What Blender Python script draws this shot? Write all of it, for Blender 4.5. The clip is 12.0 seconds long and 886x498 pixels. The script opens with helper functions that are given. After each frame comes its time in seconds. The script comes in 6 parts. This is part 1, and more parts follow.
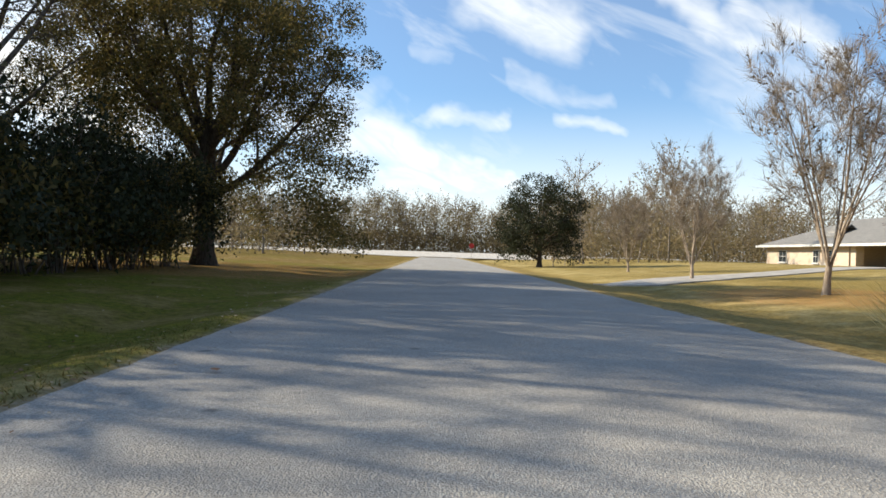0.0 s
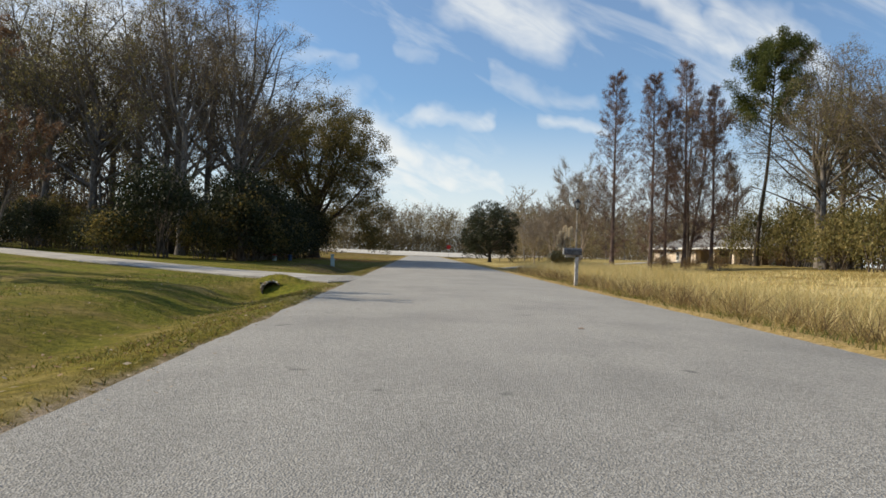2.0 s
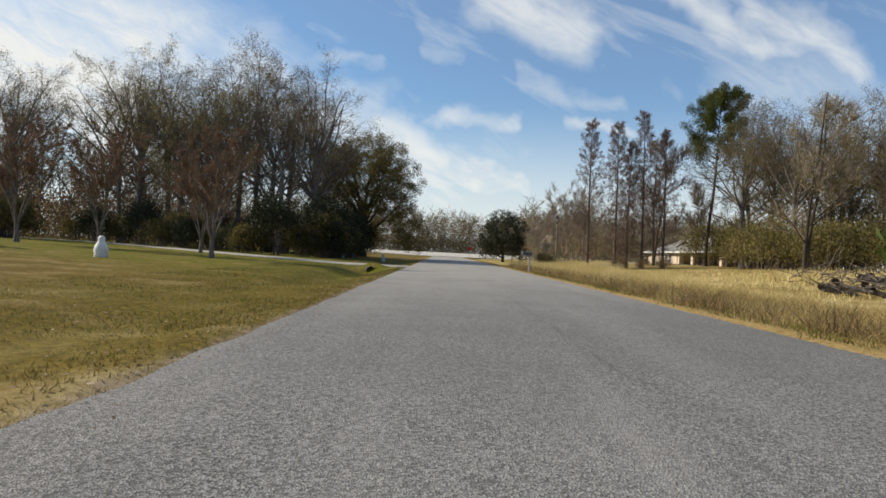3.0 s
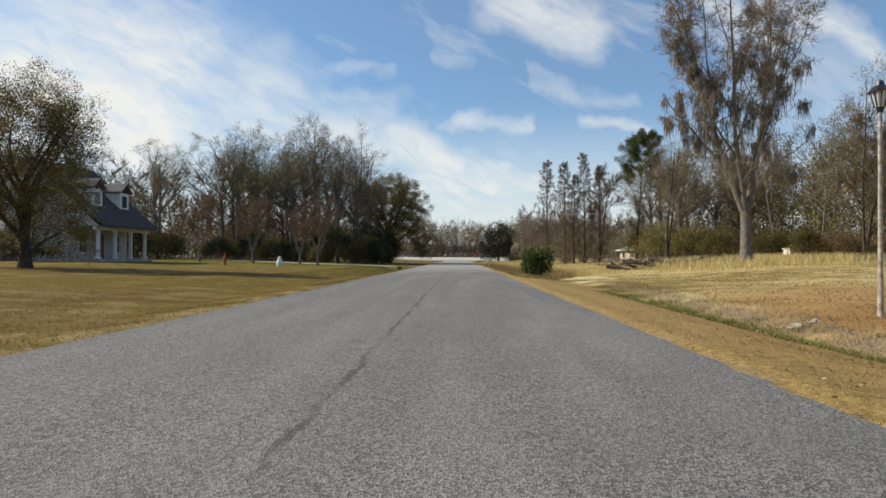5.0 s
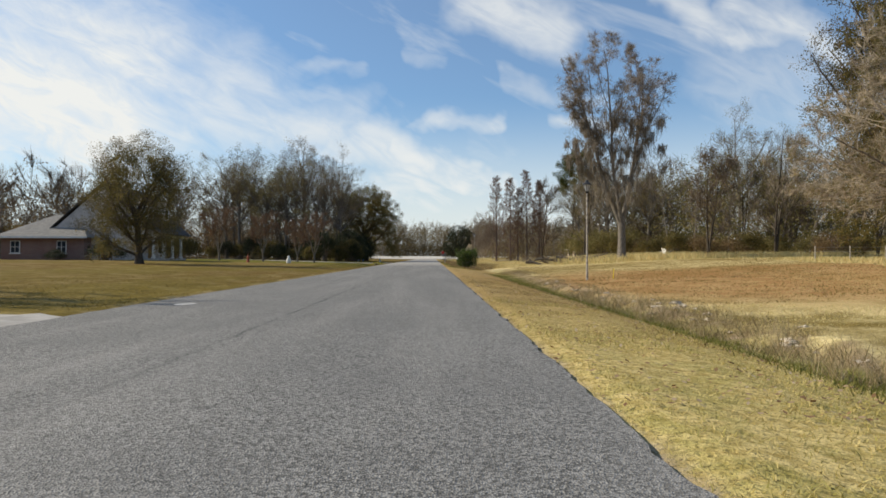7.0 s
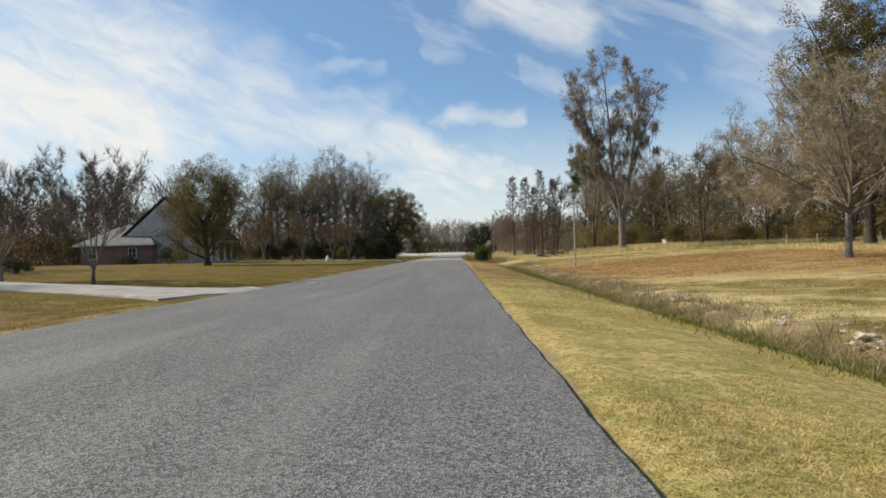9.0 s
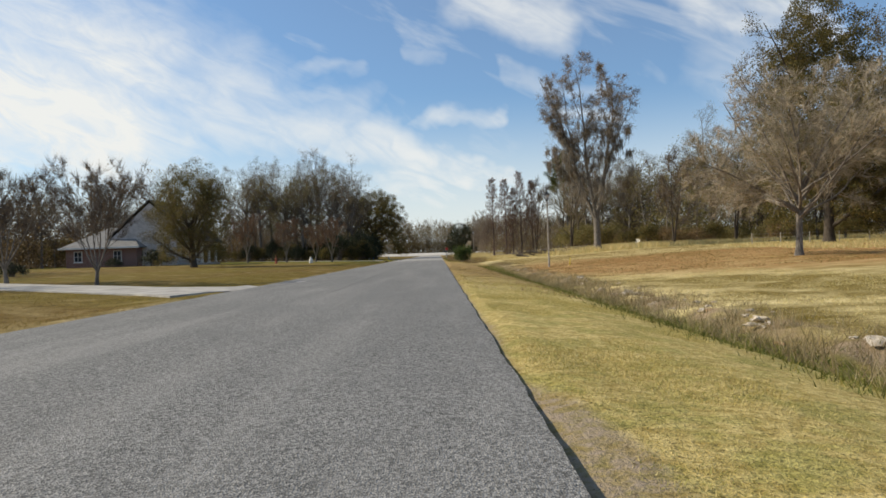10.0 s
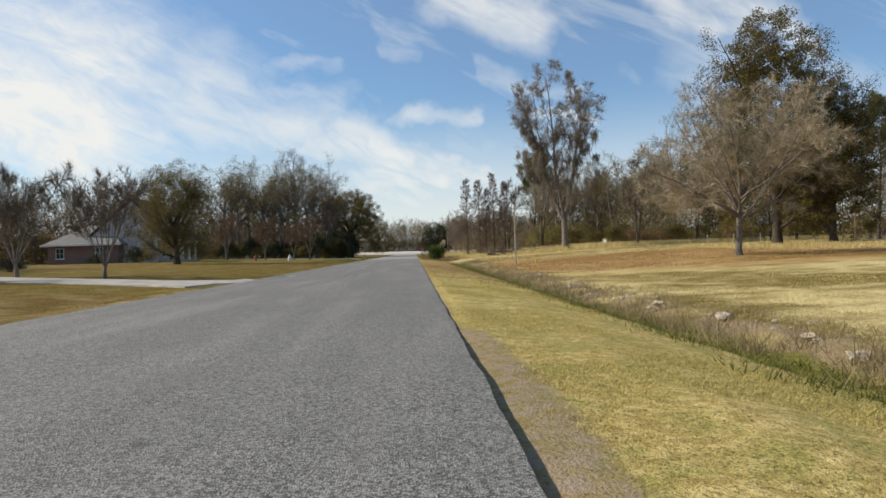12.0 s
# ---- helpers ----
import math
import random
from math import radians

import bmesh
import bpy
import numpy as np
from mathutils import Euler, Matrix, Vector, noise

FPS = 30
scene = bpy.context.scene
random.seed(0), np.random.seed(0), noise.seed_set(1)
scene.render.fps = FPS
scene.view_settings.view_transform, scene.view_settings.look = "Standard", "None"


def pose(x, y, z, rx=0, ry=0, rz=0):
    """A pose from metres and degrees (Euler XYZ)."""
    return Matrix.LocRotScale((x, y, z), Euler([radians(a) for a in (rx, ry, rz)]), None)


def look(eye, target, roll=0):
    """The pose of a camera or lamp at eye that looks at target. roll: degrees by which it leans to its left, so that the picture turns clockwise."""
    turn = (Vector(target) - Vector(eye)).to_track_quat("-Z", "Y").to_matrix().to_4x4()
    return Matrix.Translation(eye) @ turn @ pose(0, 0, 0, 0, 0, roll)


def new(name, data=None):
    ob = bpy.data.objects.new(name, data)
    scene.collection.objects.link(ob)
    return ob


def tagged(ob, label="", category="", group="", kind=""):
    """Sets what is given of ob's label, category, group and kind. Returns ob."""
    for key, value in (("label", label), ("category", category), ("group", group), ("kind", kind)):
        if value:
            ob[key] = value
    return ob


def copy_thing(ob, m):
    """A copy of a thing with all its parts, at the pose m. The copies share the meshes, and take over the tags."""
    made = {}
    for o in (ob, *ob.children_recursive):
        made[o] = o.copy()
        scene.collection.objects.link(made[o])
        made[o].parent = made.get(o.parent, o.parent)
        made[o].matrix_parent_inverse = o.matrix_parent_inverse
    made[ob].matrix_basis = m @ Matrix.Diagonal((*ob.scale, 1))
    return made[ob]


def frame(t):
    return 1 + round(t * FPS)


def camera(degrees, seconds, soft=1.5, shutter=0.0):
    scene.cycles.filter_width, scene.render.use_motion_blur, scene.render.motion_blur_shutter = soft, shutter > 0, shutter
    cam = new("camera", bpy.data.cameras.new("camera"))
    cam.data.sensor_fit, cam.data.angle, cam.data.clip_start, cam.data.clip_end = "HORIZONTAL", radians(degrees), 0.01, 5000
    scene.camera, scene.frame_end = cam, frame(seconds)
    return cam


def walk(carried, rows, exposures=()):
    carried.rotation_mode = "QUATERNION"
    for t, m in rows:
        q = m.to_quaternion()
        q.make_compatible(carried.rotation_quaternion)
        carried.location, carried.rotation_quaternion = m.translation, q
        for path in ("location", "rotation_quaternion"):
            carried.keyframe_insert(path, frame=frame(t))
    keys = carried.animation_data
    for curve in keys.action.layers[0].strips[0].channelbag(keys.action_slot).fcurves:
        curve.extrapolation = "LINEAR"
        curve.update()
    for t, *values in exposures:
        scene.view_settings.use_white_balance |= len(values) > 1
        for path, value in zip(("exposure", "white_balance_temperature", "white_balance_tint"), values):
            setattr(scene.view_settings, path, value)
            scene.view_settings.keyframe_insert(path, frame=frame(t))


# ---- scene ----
cam = camera(67.1, 12.0, soft=1.6, shutter=0.0)
# t, x, y, z, yaw, pitch, roll: the car backs down the road and drifts to its edge
PATH = [
    (0, -0.956, -28.523, 0.850, -0.81, 0.30, 1.80),
    (0.5, -1.181, -35.744, 0.867, -1.68, 0.15, 2.73),
    (1, -1.193, -43.372, 0.843, -2.07, 0.25, 1.64),
    (1.5, -1.279, -51.354, 0.831, -2.22, 0.27, 1.91),
    (2, -1.333, -59.688, 0.835, -2.20, 0.33, 2.10),
    (2.5, -1.373, -68.277, 0.842, -1.12, 0.40, 2.17),
    (3, -1.285, -76.781, 0.828, -0.08, 0.34, 2.65),
    (5, 0.879, -105.659, 0.871, 1.53, 0.73, 0.31),
    (5.5, 1.416, -111.494, 0.854, 1.08, 0.79, 0.20),
    (6, 1.723, -116.875, 0.857, 0.47, 0.46, 0.14),
    (6.5, 1.996, -121.667, 0.855, -0.29, 0.56, 0.03),
    (7, 2.114, -125.723, 0.833, -0.88, 0.65, 0.06),
    (9, 2.436, -135.049, 0.836, 1.18, 0.33, -1.52),
    (9.5, 2.519, -136.185, 0.847, 0.86, 0.30, -1.70),
    (10, 2.598, -137.212, 0.842, -0.37, 0.32, -1.93),
    (10.5, 2.644, -138.198, 0.827, -1.43, -0.11, -0.64),
    (11, 2.664, -139.084, 0.834, -2.01, -0.06, -1.19),
    (11.5, 2.677, -139.893, 0.829, -2.57, 0.13, -1.26),
    (12, 2.663, -140.577, 0.839, -2.47, 0.14, -1.64),
]
walk(cam, [(t, pose(x, y, z, 90 + pitch, 0, yaw) @ pose(0, 0, 0, 0, 0, roll)) for t, x, y, z, yaw, pitch, roll in PATH],
     exposures=[(0.0, 0.58, 7080, 8), (0.5, 0.72, 7080, 8), (1.5, 0.32, 7080, 8), (3.0, 0.06, 7080, 8), (12.0, 0.06, 7080, 8)])

# ---------------------------------------------------------------- light
SUN_DIR = Vector((-0.98, 0.20, 0.0)).normalized()
SUN_ELEV = radians(33)
sun_data = bpy.data.lights.new("sun", "SUN")
sun_data.energy, sun_data.angle, sun_data.color = 5.0, radians(0.55), (1.0, 0.91, 0.77)
sun = new("sun", sun_data)
sun.matrix_world = look((0, 0, 60), Vector((0, 0, 60)) - Vector((SUN_DIR.x * math.cos(SUN_ELEV), SUN_DIR.y * math.cos(SUN_ELEV), math.sin(SUN_ELEV))))

world = bpy.data.worlds.new("world")
scene.world = world
world.use_nodes = True


class Nodes:
    """A small writer for node trees."""

    def __init__(self, tree):
        self.tree, self.nodes, self.links = tree, tree.nodes, tree.links

    def add(self, kind, **values):
        node = self.nodes.new(kind)
        for key, value in values.items():
            setattr(node, key, value)
        return node

    def put(self, socket, value):
        if isinstance(value, bpy.types.NodeSocket):
            self.links.new(value, socket)
        else:
            socket.default_value = value

    def math(self, op, a, b=0.0, c=0.0, clamp=False):
        n = self.add("ShaderNodeMath", operation=op, use_clamp=clamp)
        for i, v in enumerate((a, b, c)):
            self.put(n.inputs[i], v)
        return n.outputs[0]

    def noise(self, vector, scale, detail=4.0, rough=0.55, distortion=0.0):
        n = self.add("ShaderNodeTexNoise")
        self.put(n.inputs["Vector"], vector)
        n.inputs["Scale"].default_value, n.inputs["Detail"].default_value = scale, detail
        n.inputs["Roughness"].default_value, n.inputs["Distortion"].default_value = rough, distortion
        return n.outputs[0]

    def span(self, value, a, b, lo=0.0, hi=1.0):
        n = self.add("ShaderNodeMapRange", interpolation_type="SMOOTHSTEP")
        for i, v in enumerate((value, a, b, lo, hi)):
            self.put(n.inputs[i], v)
        return n.outputs[0]

    def mix(self, fac, a, b, blend="MIX"):
        n = self.add("ShaderNodeMix", data_type="RGBA", blend_type=blend)
        self.put(n.inputs["Factor"], fac)
        self.put(n.inputs["A"], a if isinstance(a, bpy.types.NodeSocket) else (*a, 1.0))
        self.put(n.inputs["B"], b if isinstance(b, bpy.types.NodeSocket) else (*b, 1.0))
        return n.outputs["Result"]

    def bump(self, height, strength=0.4, distance=0.02):
        n = self.add("ShaderNodeBump")
        self.put(n.inputs["Height"], height)
        n.inputs["Strength"].default_value, n.inputs["Distance"].default_value = strength, distance
        return n.outputs[0]


def build_sky():
    n = Nodes(world.node_tree)
    back = n.nodes["Background"]
    sky = n.add("ShaderNodeTexSky", sky_type="NISHITA")
    sky.sun_disc, sky.sun_elevation, sky.sun_rotation = False, SUN_ELEV, math.atan2(SUN_DIR.x, SUN_DIR.y)
    sky.air_density, sky.dust_density, sky.ozone_density = 1.0, 0.6, 1.6
    coord = n.add("ShaderNodeTexCoord")
    xyz = n.add("ShaderNodeSeparateXYZ")
    n.links.new(coord.outputs["Generated"], xyz.inputs[0])
    dx, dy, dz = xyz.outputs
    ahead = n.math("MAXIMUM", dy, 0.12)
    u, v = n.math("DIVIDE", dx, ahead), n.math("DIVIDE", dz, ahead)

    def flat(a, b, z=0.0):
        c = n.add("ShaderNodeCombineXYZ")
        n.put(c.inputs[0], a), n.put(c.inputs[1], b)
        c.inputs[2].default_value = z
        return c.outputs[0]

    # along and across the streaks, which sink to the east
    along = n.math("SUBTRACT", n.math("MULTIPLY", u, 0.90), n.math("MULTIPLY", v, 0.44))
    across = n.math("ADD", n.math("MULTIPLY", v, 0.90), n.math("MULTIPLY", u, 0.44))
    warp = n.math("SUBTRACT", n.noise(flat(u, v, 1.0), 6.0, 4.0, 0.55), 0.5)
    warp2 = n.math("SUBTRACT", n.noise(flat(u, v, 5.0), 6.0, 4.0, 0.55), 0.5)
    uu, vv = n.math("ADD", u, n.math("MULTIPLY", warp, 0.22)), n.math("ADD", v, n.math("MULTIPLY", warp2, 0.13))
    streak = n.noise(flat(n.math("MULTIPLY", along, 3.0), n.math("MULTIPLY", across, 11.0), 3.0), 1.0, 5.0, 0.55, 0.6)
    wisp = n.noise(flat(n.math("MULTIPLY", along, 11.0), n.math("MULTIPLY", across, 30.0), 7.0), 1.0, 5.0, 0.6, 0.8)

    def plume(u0, v0, u1, v1, wide, gain):
        """A soft streak of cirrus between two directions."""
        du, dv = u1 - u0, v1 - v0
        t = n.math("ADD", n.math("MULTIPLY", n.math("SUBTRACT", uu, u0), du), n.math("MULTIPLY", n.math("SUBTRACT", vv, v0), dv))
        t = n.math("DIVIDE", t, du * du + dv * dv, clamp=True)
        au = n.math("SUBTRACT", n.math("SUBTRACT", uu, u0), n.math("MULTIPLY", t, du))
        av = n.math("SUBTRACT", n.math("SUBTRACT", vv, v0), n.math("MULTIPLY", t, dv))
        off = n.math("SQRT", n.math("ADD", n.math("MULTIPLY", au, au), n.math("MULTIPLY", av, av)))
        return n.math("MULTIPLY", n.span(off, 0.0, wide * 1.45, 1.0, 0.0), gain * 0.92)

    cover = n.math("MULTIPLY", n.span(streak, 0.40, 0.75), 0.42)
    for row in ((-0.95, 0.26, -0.52, 0.24, 0.24, 1.15), (-0.60, 0.33, -0.28, 0.22, 0.12, 0.75), (-0.55, 0.20, -0.16, 0.19, 0.075, 0.75),
                (-0.28, 0.225, -0.03, 0.155, 0.035, 0.75), (-0.05, 0.155, 0.11, 0.095, 0.034, 0.85), (-0.14, 0.165, 0.04, 0.085, 0.045, 0.85), (-0.10, 0.10, 0.06, 0.06, 0.05, 0.8),
                (0.06, 0.375, 0.20, 0.335, 0.055, 0.75), (-0.005, 0.195, 0.085, 0.205, 0.020, 0.75), (0.11, 0.265, 0.27, 0.245, 0.022, 0.42), (0.18, 0.212, 0.28, 0.19, 0.020, 0.6),
                (0.33, 0.40, 0.50, 0.33, 0.040, 0.75), (0.46, 0.40, 0.62, 0.285, 0.050, 0.75), (0.50, 0.26, 0.68, 0.16, 0.14, 0.45), (-0.215, 0.29, -0.155, 0.285, 0.018, 0.4),
                (-0.22, 0.26, -0.165, 0.243, 0.02, 0.5), (-0.07, 0.29, 0.0, 0.285, 0.018, 0.32), (0.05, 0.17, 0.13, 0.13, 0.06, 0.45)):
        cover = n.math("MAXIMUM", cover, plume(*row))
    cover = n.math("MULTIPLY", cover, n.math("MULTIPLY", n.span(wisp, 0.22, 0.70, 0.66, 1.08), n.span(streak, 0.25, 0.62, 0.68, 1.08)))
    haze = n.math("ADD", n.math("MULTIPLY", n.span(dz, 0.24, 0.02), 0.66), 0.13)
    cover = n.math("MAXIMUM", cover, haze, clamp=True)
    tint = n.mix(1.0, sky.outputs[0], (0.50, 0.96, 1.36), "MULTIPLY")
    col = n.mix(cover, tint, (8.0, 8.4, 8.9))
    n.links.new(col, back.inputs["Color"])
    back.inputs["Strength"].default_value = 0.1


build_sky()

# ---------------------------------------------------------------- materials
def material(name, build, rough=0.8, spec=0.3, metal=0.0, translucent=0.0):
    """build(n, at) gives the colour, and the height for the relief or None; at is the place in metres."""
    m = bpy.data.materials.new(name)
    m.use_nodes = True
    n = Nodes(m.node_tree)
    shader = n.nodes["Principled BSDF"]
    geo = n.add("ShaderNodeNewGeometry")
    made = build(n, geo.outputs["Position"])
    colour, normal = made[0], made[1]
    n.put(shader.inputs["Base Color"], colour if isinstance(colour, bpy.types.NodeSocket) else (*colour, 1.0))
    n.put(shader.inputs["Roughness"], made[2] if len(made) > 2 else rough)
    shader.inputs["Specular IOR Level"].default_value, shader.inputs["Metallic"].default_value = spec, metal
    if normal is not None:
        n.links.new(normal, shader.inputs["Normal"])
    if translucent:
        tr = n.add("ShaderNodeBsdfTranslucent")
        n.put(tr.inputs["Color"], colour if isinstance(colour, bpy.types.NodeSocket) else (*colour, 1.0))
        blend = n.add("ShaderNodeMixShader")
        blend.inputs[0].default_value = translucent
        n.links.new(shader.outputs[0], blend.inputs[1])
        n.links.new(tr.outputs[0], blend.inputs[2])
        n.links.new(blend.outputs[0], n.nodes["Material Output"].inputs[0])
    return m


def plain(name, colour, rough=0.7, spread=0.12, scale=6.0, spec=0.3, metal=0.0, relief=0.15):
    """One colour with stains at two scales."""
    def build(n, at):
        a, b = n.noise(at, scale, 5.0), n.noise(at, scale * 9.0, 3.0)
        dark = tuple(c * (1 - 2.2 * spread) for c in colour)
        lite = tuple(min(1.0, c * (1 + spread)) for c in colour)
        col = n.mix(n.span(a, 0.3, 0.7), dark, lite)
        col = n.mix(n.math("MULTIPLY", n.span(b, 0.45, 0.75), 0.35), col, dark)
        return col, n.bump(b, relief, 0.01)
    return material(name, build, rough, spec, metal)


def leafy(name, colours, translucent=0.35, rough=0.65):
    """Leaves: each has its own share of the colours."""
    def build(n, at):
        geo = n.add("ShaderNodeNewGeometry")
        ramp = n.add("ShaderNodeValToRGB")
        n.links.new(geo.outputs["Random Per Island"], ramp.inputs[0])
        ramp.color_ramp.interpolation = "LINEAR"
        e = ramp.color_ramp.elements
        while len(e) < len(colours):
            e.new(0.5)
        for i, c in enumerate(colours):
            e[i].position, e[i].color = i / max(1, len(colours) - 1), (*c, 1.0)
        patch = n.noise(at, 0.6, 3.0)
        col = n.mix(n.span(patch, 0.35, 0.7, 0.0, 0.55), ramp.outputs[0], colours[0])
        return col, None
    return material(name, build, rough, 0.25, 0.0, translucent)


def bark(name, dark, lite, scale=5.0):
    def build(n, at):
        mp = n.add("ShaderNodeMapping")
        mp.inputs["Scale"].default_value = (1.0, 1.0, 0.22)
        n.links.new(at, mp.inputs[0])
        a = n.noise(mp.outputs[0], scale * 2.5, 6.0, 0.65)
        b = n.noise(at, 0.8, 3.0)
        col = n.mix(n.span(a, 0.3, 0.7), dark, lite)
        col = n.mix(n.span(b, 0.5, 0.75, 0.0, 0.4), col, tuple(0.6 * c for c in lite))
        return col, n.bump(a, 0.7, 0.04)
    return material(name, build, 0.9, 0.15)


def road_look(n, at):
    """Weathered chip-seal asphalt with paler wheel tracks, a dark seam and worn spots."""
    xyz = n.add("ShaderNodeSeparateXYZ")
    n.links.new(at, xyz.inputs[0])
    x, y, _ = xyz.outputs
    chip = n.add("ShaderNodeTexVoronoi")
    chip.inputs["Scale"].default_value = 105.0
    n.links.new(at, chip.inputs["Vector"])
    chip2 = n.add("ShaderNodeTexVoronoi")
    chip2.inputs["Scale"].default_value = 60.0
    n.links.new(at, chip2.inputs["Vector"])
    grey = n.add("ShaderNodeSeparateColor")
    n.links.new(chip.outputs["Color"], grey.inputs[0])
    grey2 = n.add("ShaderNodeSeparateColor")
    n.links.new(chip2.outputs["Color"], grey2.inputs[0])
    fleck = n.math("ADD", n.math("MULTIPLY", grey.outputs[0], 0.6), n.math("MULTIPLY", grey2.outputs[1], 0.4))
    # the far stretch is older, paler and warmer
    old = n.span(n.math("ADD", y, n.math("MULTIPLY", n.noise(at, 0.09, 3.0), 26.0)), -60.0, -34.0)
    base = n.mix(old, (0.078, 0.076, 0.072), (0.27, 0.256, 0.232))
    lite = n.mix(old, (0.30, 0.292, 0.277), (0.40, 0.382, 0.350))
    col = n.mix(n.span(fleck, 0.27, 0.76), base, lite)
    blotch = n.noise(at, 0.55, 5.0, 0.6)
    col = n.mix(n.span(blotch, 0.38, 0.72, 0.0, 0.34), col, (0.13, 0.128, 0.125))
    stretch = n.add("ShaderNodeMapping")
    stretch.inputs["Scale"].default_value = (1.0, 0.10, 1.0)
    n.links.new(at, stretch.inputs[0])
    lane = n.noise(stretch.outputs[0], 1.1, 4.0, 0.6)
    col = n.mix(n.span(lane, 0.42, 0.72, 0.0, 0.17), col, (0.42, 0.40, 0.37))
    # scuffed paler areas
    scuff = n.noise(stretch.outputs[0], 0.45, 5.0, 0.65)
    col = n.mix(n.span(scuff, 0.56, 0.72, 0.0, 0.30), col, (0.36, 0.345, 0.32))
    # the seam near the crown
    wig = n.math("MULTIPLY", n.math("SUBTRACT", n.noise(at, 1.3, 5.0, 0.7), 0.5), 0.30)
    off = n.math("ABSOLUTE", n.math("SUBTRACT", n.math("ADD", x, wig), 0.07))
    worn = n.math("MULTIPLY", n.span(off, 0.045, 0.008), n.span(n.noise(at, 0.5, 3.0), 0.34, 0.6))
    worn = n.math("MULTIPLY", worn, n.math("MULTIPLY", n.span(y, -127.0, -114.0), n.span(y, -52.0, -68.0)))
    col = n.mix(n.math("MULTIPLY", worn, n.span(y, -78.0, -96.0, 0.30, 0.75)), col, (0.05, 0.05, 0.052))
    # tar and oil drops
    drop = n.noise(at, 3.1, 2.0, 0.4)
    col = n.mix(n.span(drop, 0.70, 0.80, 0.0, 0.6), col, (0.06, 0.06, 0.06))
    high = n.math("ADD", chip.outputs["Distance"], n.math("MULTIPLY", chip2.outputs["Distance"], 0.6))
    return col, n.bump(high, 0.55, 0.012), 0.88


def ground_look(n, at):
    """Winter lawn, straw and olive, with leaf litter, bare soil by the road and greener patches."""
    xyz = n.add("ShaderNodeSeparateXYZ")
    n.links.new(at, xyz.inputs[0])
    x, y, z = xyz.outputs
    big, mid, fine, tiny = n.noise(at, 0.10, 4.0), n.noise(at, 0.8, 5.0, 0.6), n.noise(at, 9.0, 5.0, 0.7), n.noise(at, 55.0, 3.0, 0.7)
    straw = n.mix(n.span(fine, 0.3, 0.72), (0.54, 0.425, 0.18), (0.86, 0.72, 0.40))
    olive = n.mix(n.span(fine, 0.3, 0.72), (0.085, 0.064, 0.010), (0.215, 0.152, 0.024))
    green = n.mix(n.span(fine, 0.3, 0.72), (0.070, 0.085, 0.008), (0.19, 0.19, 0.022))
    litter = n.mix(n.span(tiny, 0.3, 0.7), (0.24, 0.10, 0.036), (0.48, 0.235, 0.095))
    soil = n.mix(n.span(fine, 0.3, 0.7), (0.17, 0.125, 0.085), (0.34, 0.27, 0.20))
    leftside = n.span(x, -2.0, -4.0)
    wob = n.math("MULTIPLY", n.math("SUBTRACT", mid, 0.5), 2.2)
    col = n.mix(n.span(n.math("ADD", big, n.math("MULTIPLY", mid, 0.5)), 0.62, 0.92), straw, olive)
    brown = n.mix(n.span(fine, 0.3, 0.72), (0.085, 0.050, 0.010), (0.195, 0.118, 0.022))
    # the lawns on the side of the woods are browner and greener
    col = n.mix(n.math("MULTIPLY", leftside, n.span(mid, 0.30, 0.62, 0.80, 1.0)), col, n.mix(n.span(big, 0.4, 0.6), brown, olive))
    # past the ditch the field is browner than the mown verge
    field = n.math("MULTIPLY", n.span(x, 8.4, 9.6), n.span(y, -124.0, -100.0, 0.2, 0.62))
    col = n.mix(n.math("MULTIPLY", field, n.span(mid, 0.30, 0.62, 0.55, 1.0)), col, n.mix(n.span(fine, 0.3, 0.72), (0.24, 0.165, 0.06), (0.46, 0.335, 0.13)))
    # green flushes in the mown verge
    verge = n.math("MULTIPLY", n.span(x, 3.05, 3.2), n.span(x, 7.2, 6.4))
    dry = n.mix(n.span(fine, 0.3, 0.72), (0.36, 0.26, 0.075), (0.74, 0.58, 0.25))
    dry = n.mix(n.span(y, -122.0, -110.0), dry, n.mix(n.span(fine, 0.3, 0.72), (0.26, 0.165, 0.055), (0.52, 0.36, 0.15)))
    col = n.mix(n.math("MULTIPLY", verge, 0.92), col, dry)
    flush = n.math("MULTIPLY", verge, n.math("MULTIPLY", n.span(n.noise(at, 1.7, 5.0, 0.7), 0.44, 0.62, 0.0, 0.62), n.span(y, -112.0, -128.0, 0.15, 1.0)))
    col = n.mix(flush, col, n.mix(n.span(n.noise(at, 24.0, 3.0, 0.7), 0.35, 0.62), (0.10, 0.125, 0.02), (0.42, 0.38, 0.11)))
    col = n.mix(n.math("MULTIPLY", verge, n.span(n.noise(at, 38.0, 3.0, 0.75), 0.47, 0.36, 0.0, 0.75)), col, (0.10, 0.085, 0.025))
    north = n.span(n.math("ADD", y, n.math("MULTIPLY", wob, 5.0)), -64.0, -44.0)
    near = n.span(y, 12.0, 0.0)
    col = n.mix(n.math("MULTIPLY", n.math("MULTIPLY", leftside, n.math("MULTIPLY", north, near)), n.span(mid, 0.35, 0.6, 0.25, 0.9)), col, green)
    yard = n.math("MULTIPLY", n.span(x, 3.0, 3.6), n.span(y, -27.0, -17.0, 0.0, 0.85))
    col = n.mix(n.math("MULTIPLY", yard, n.span(mid, 0.28, 0.6, 0.65, 1.0)), col, n.mix(n.span(fine, 0.3, 0.72), (0.15, 0.11, 0.03), (0.36, 0.27, 0.09)))
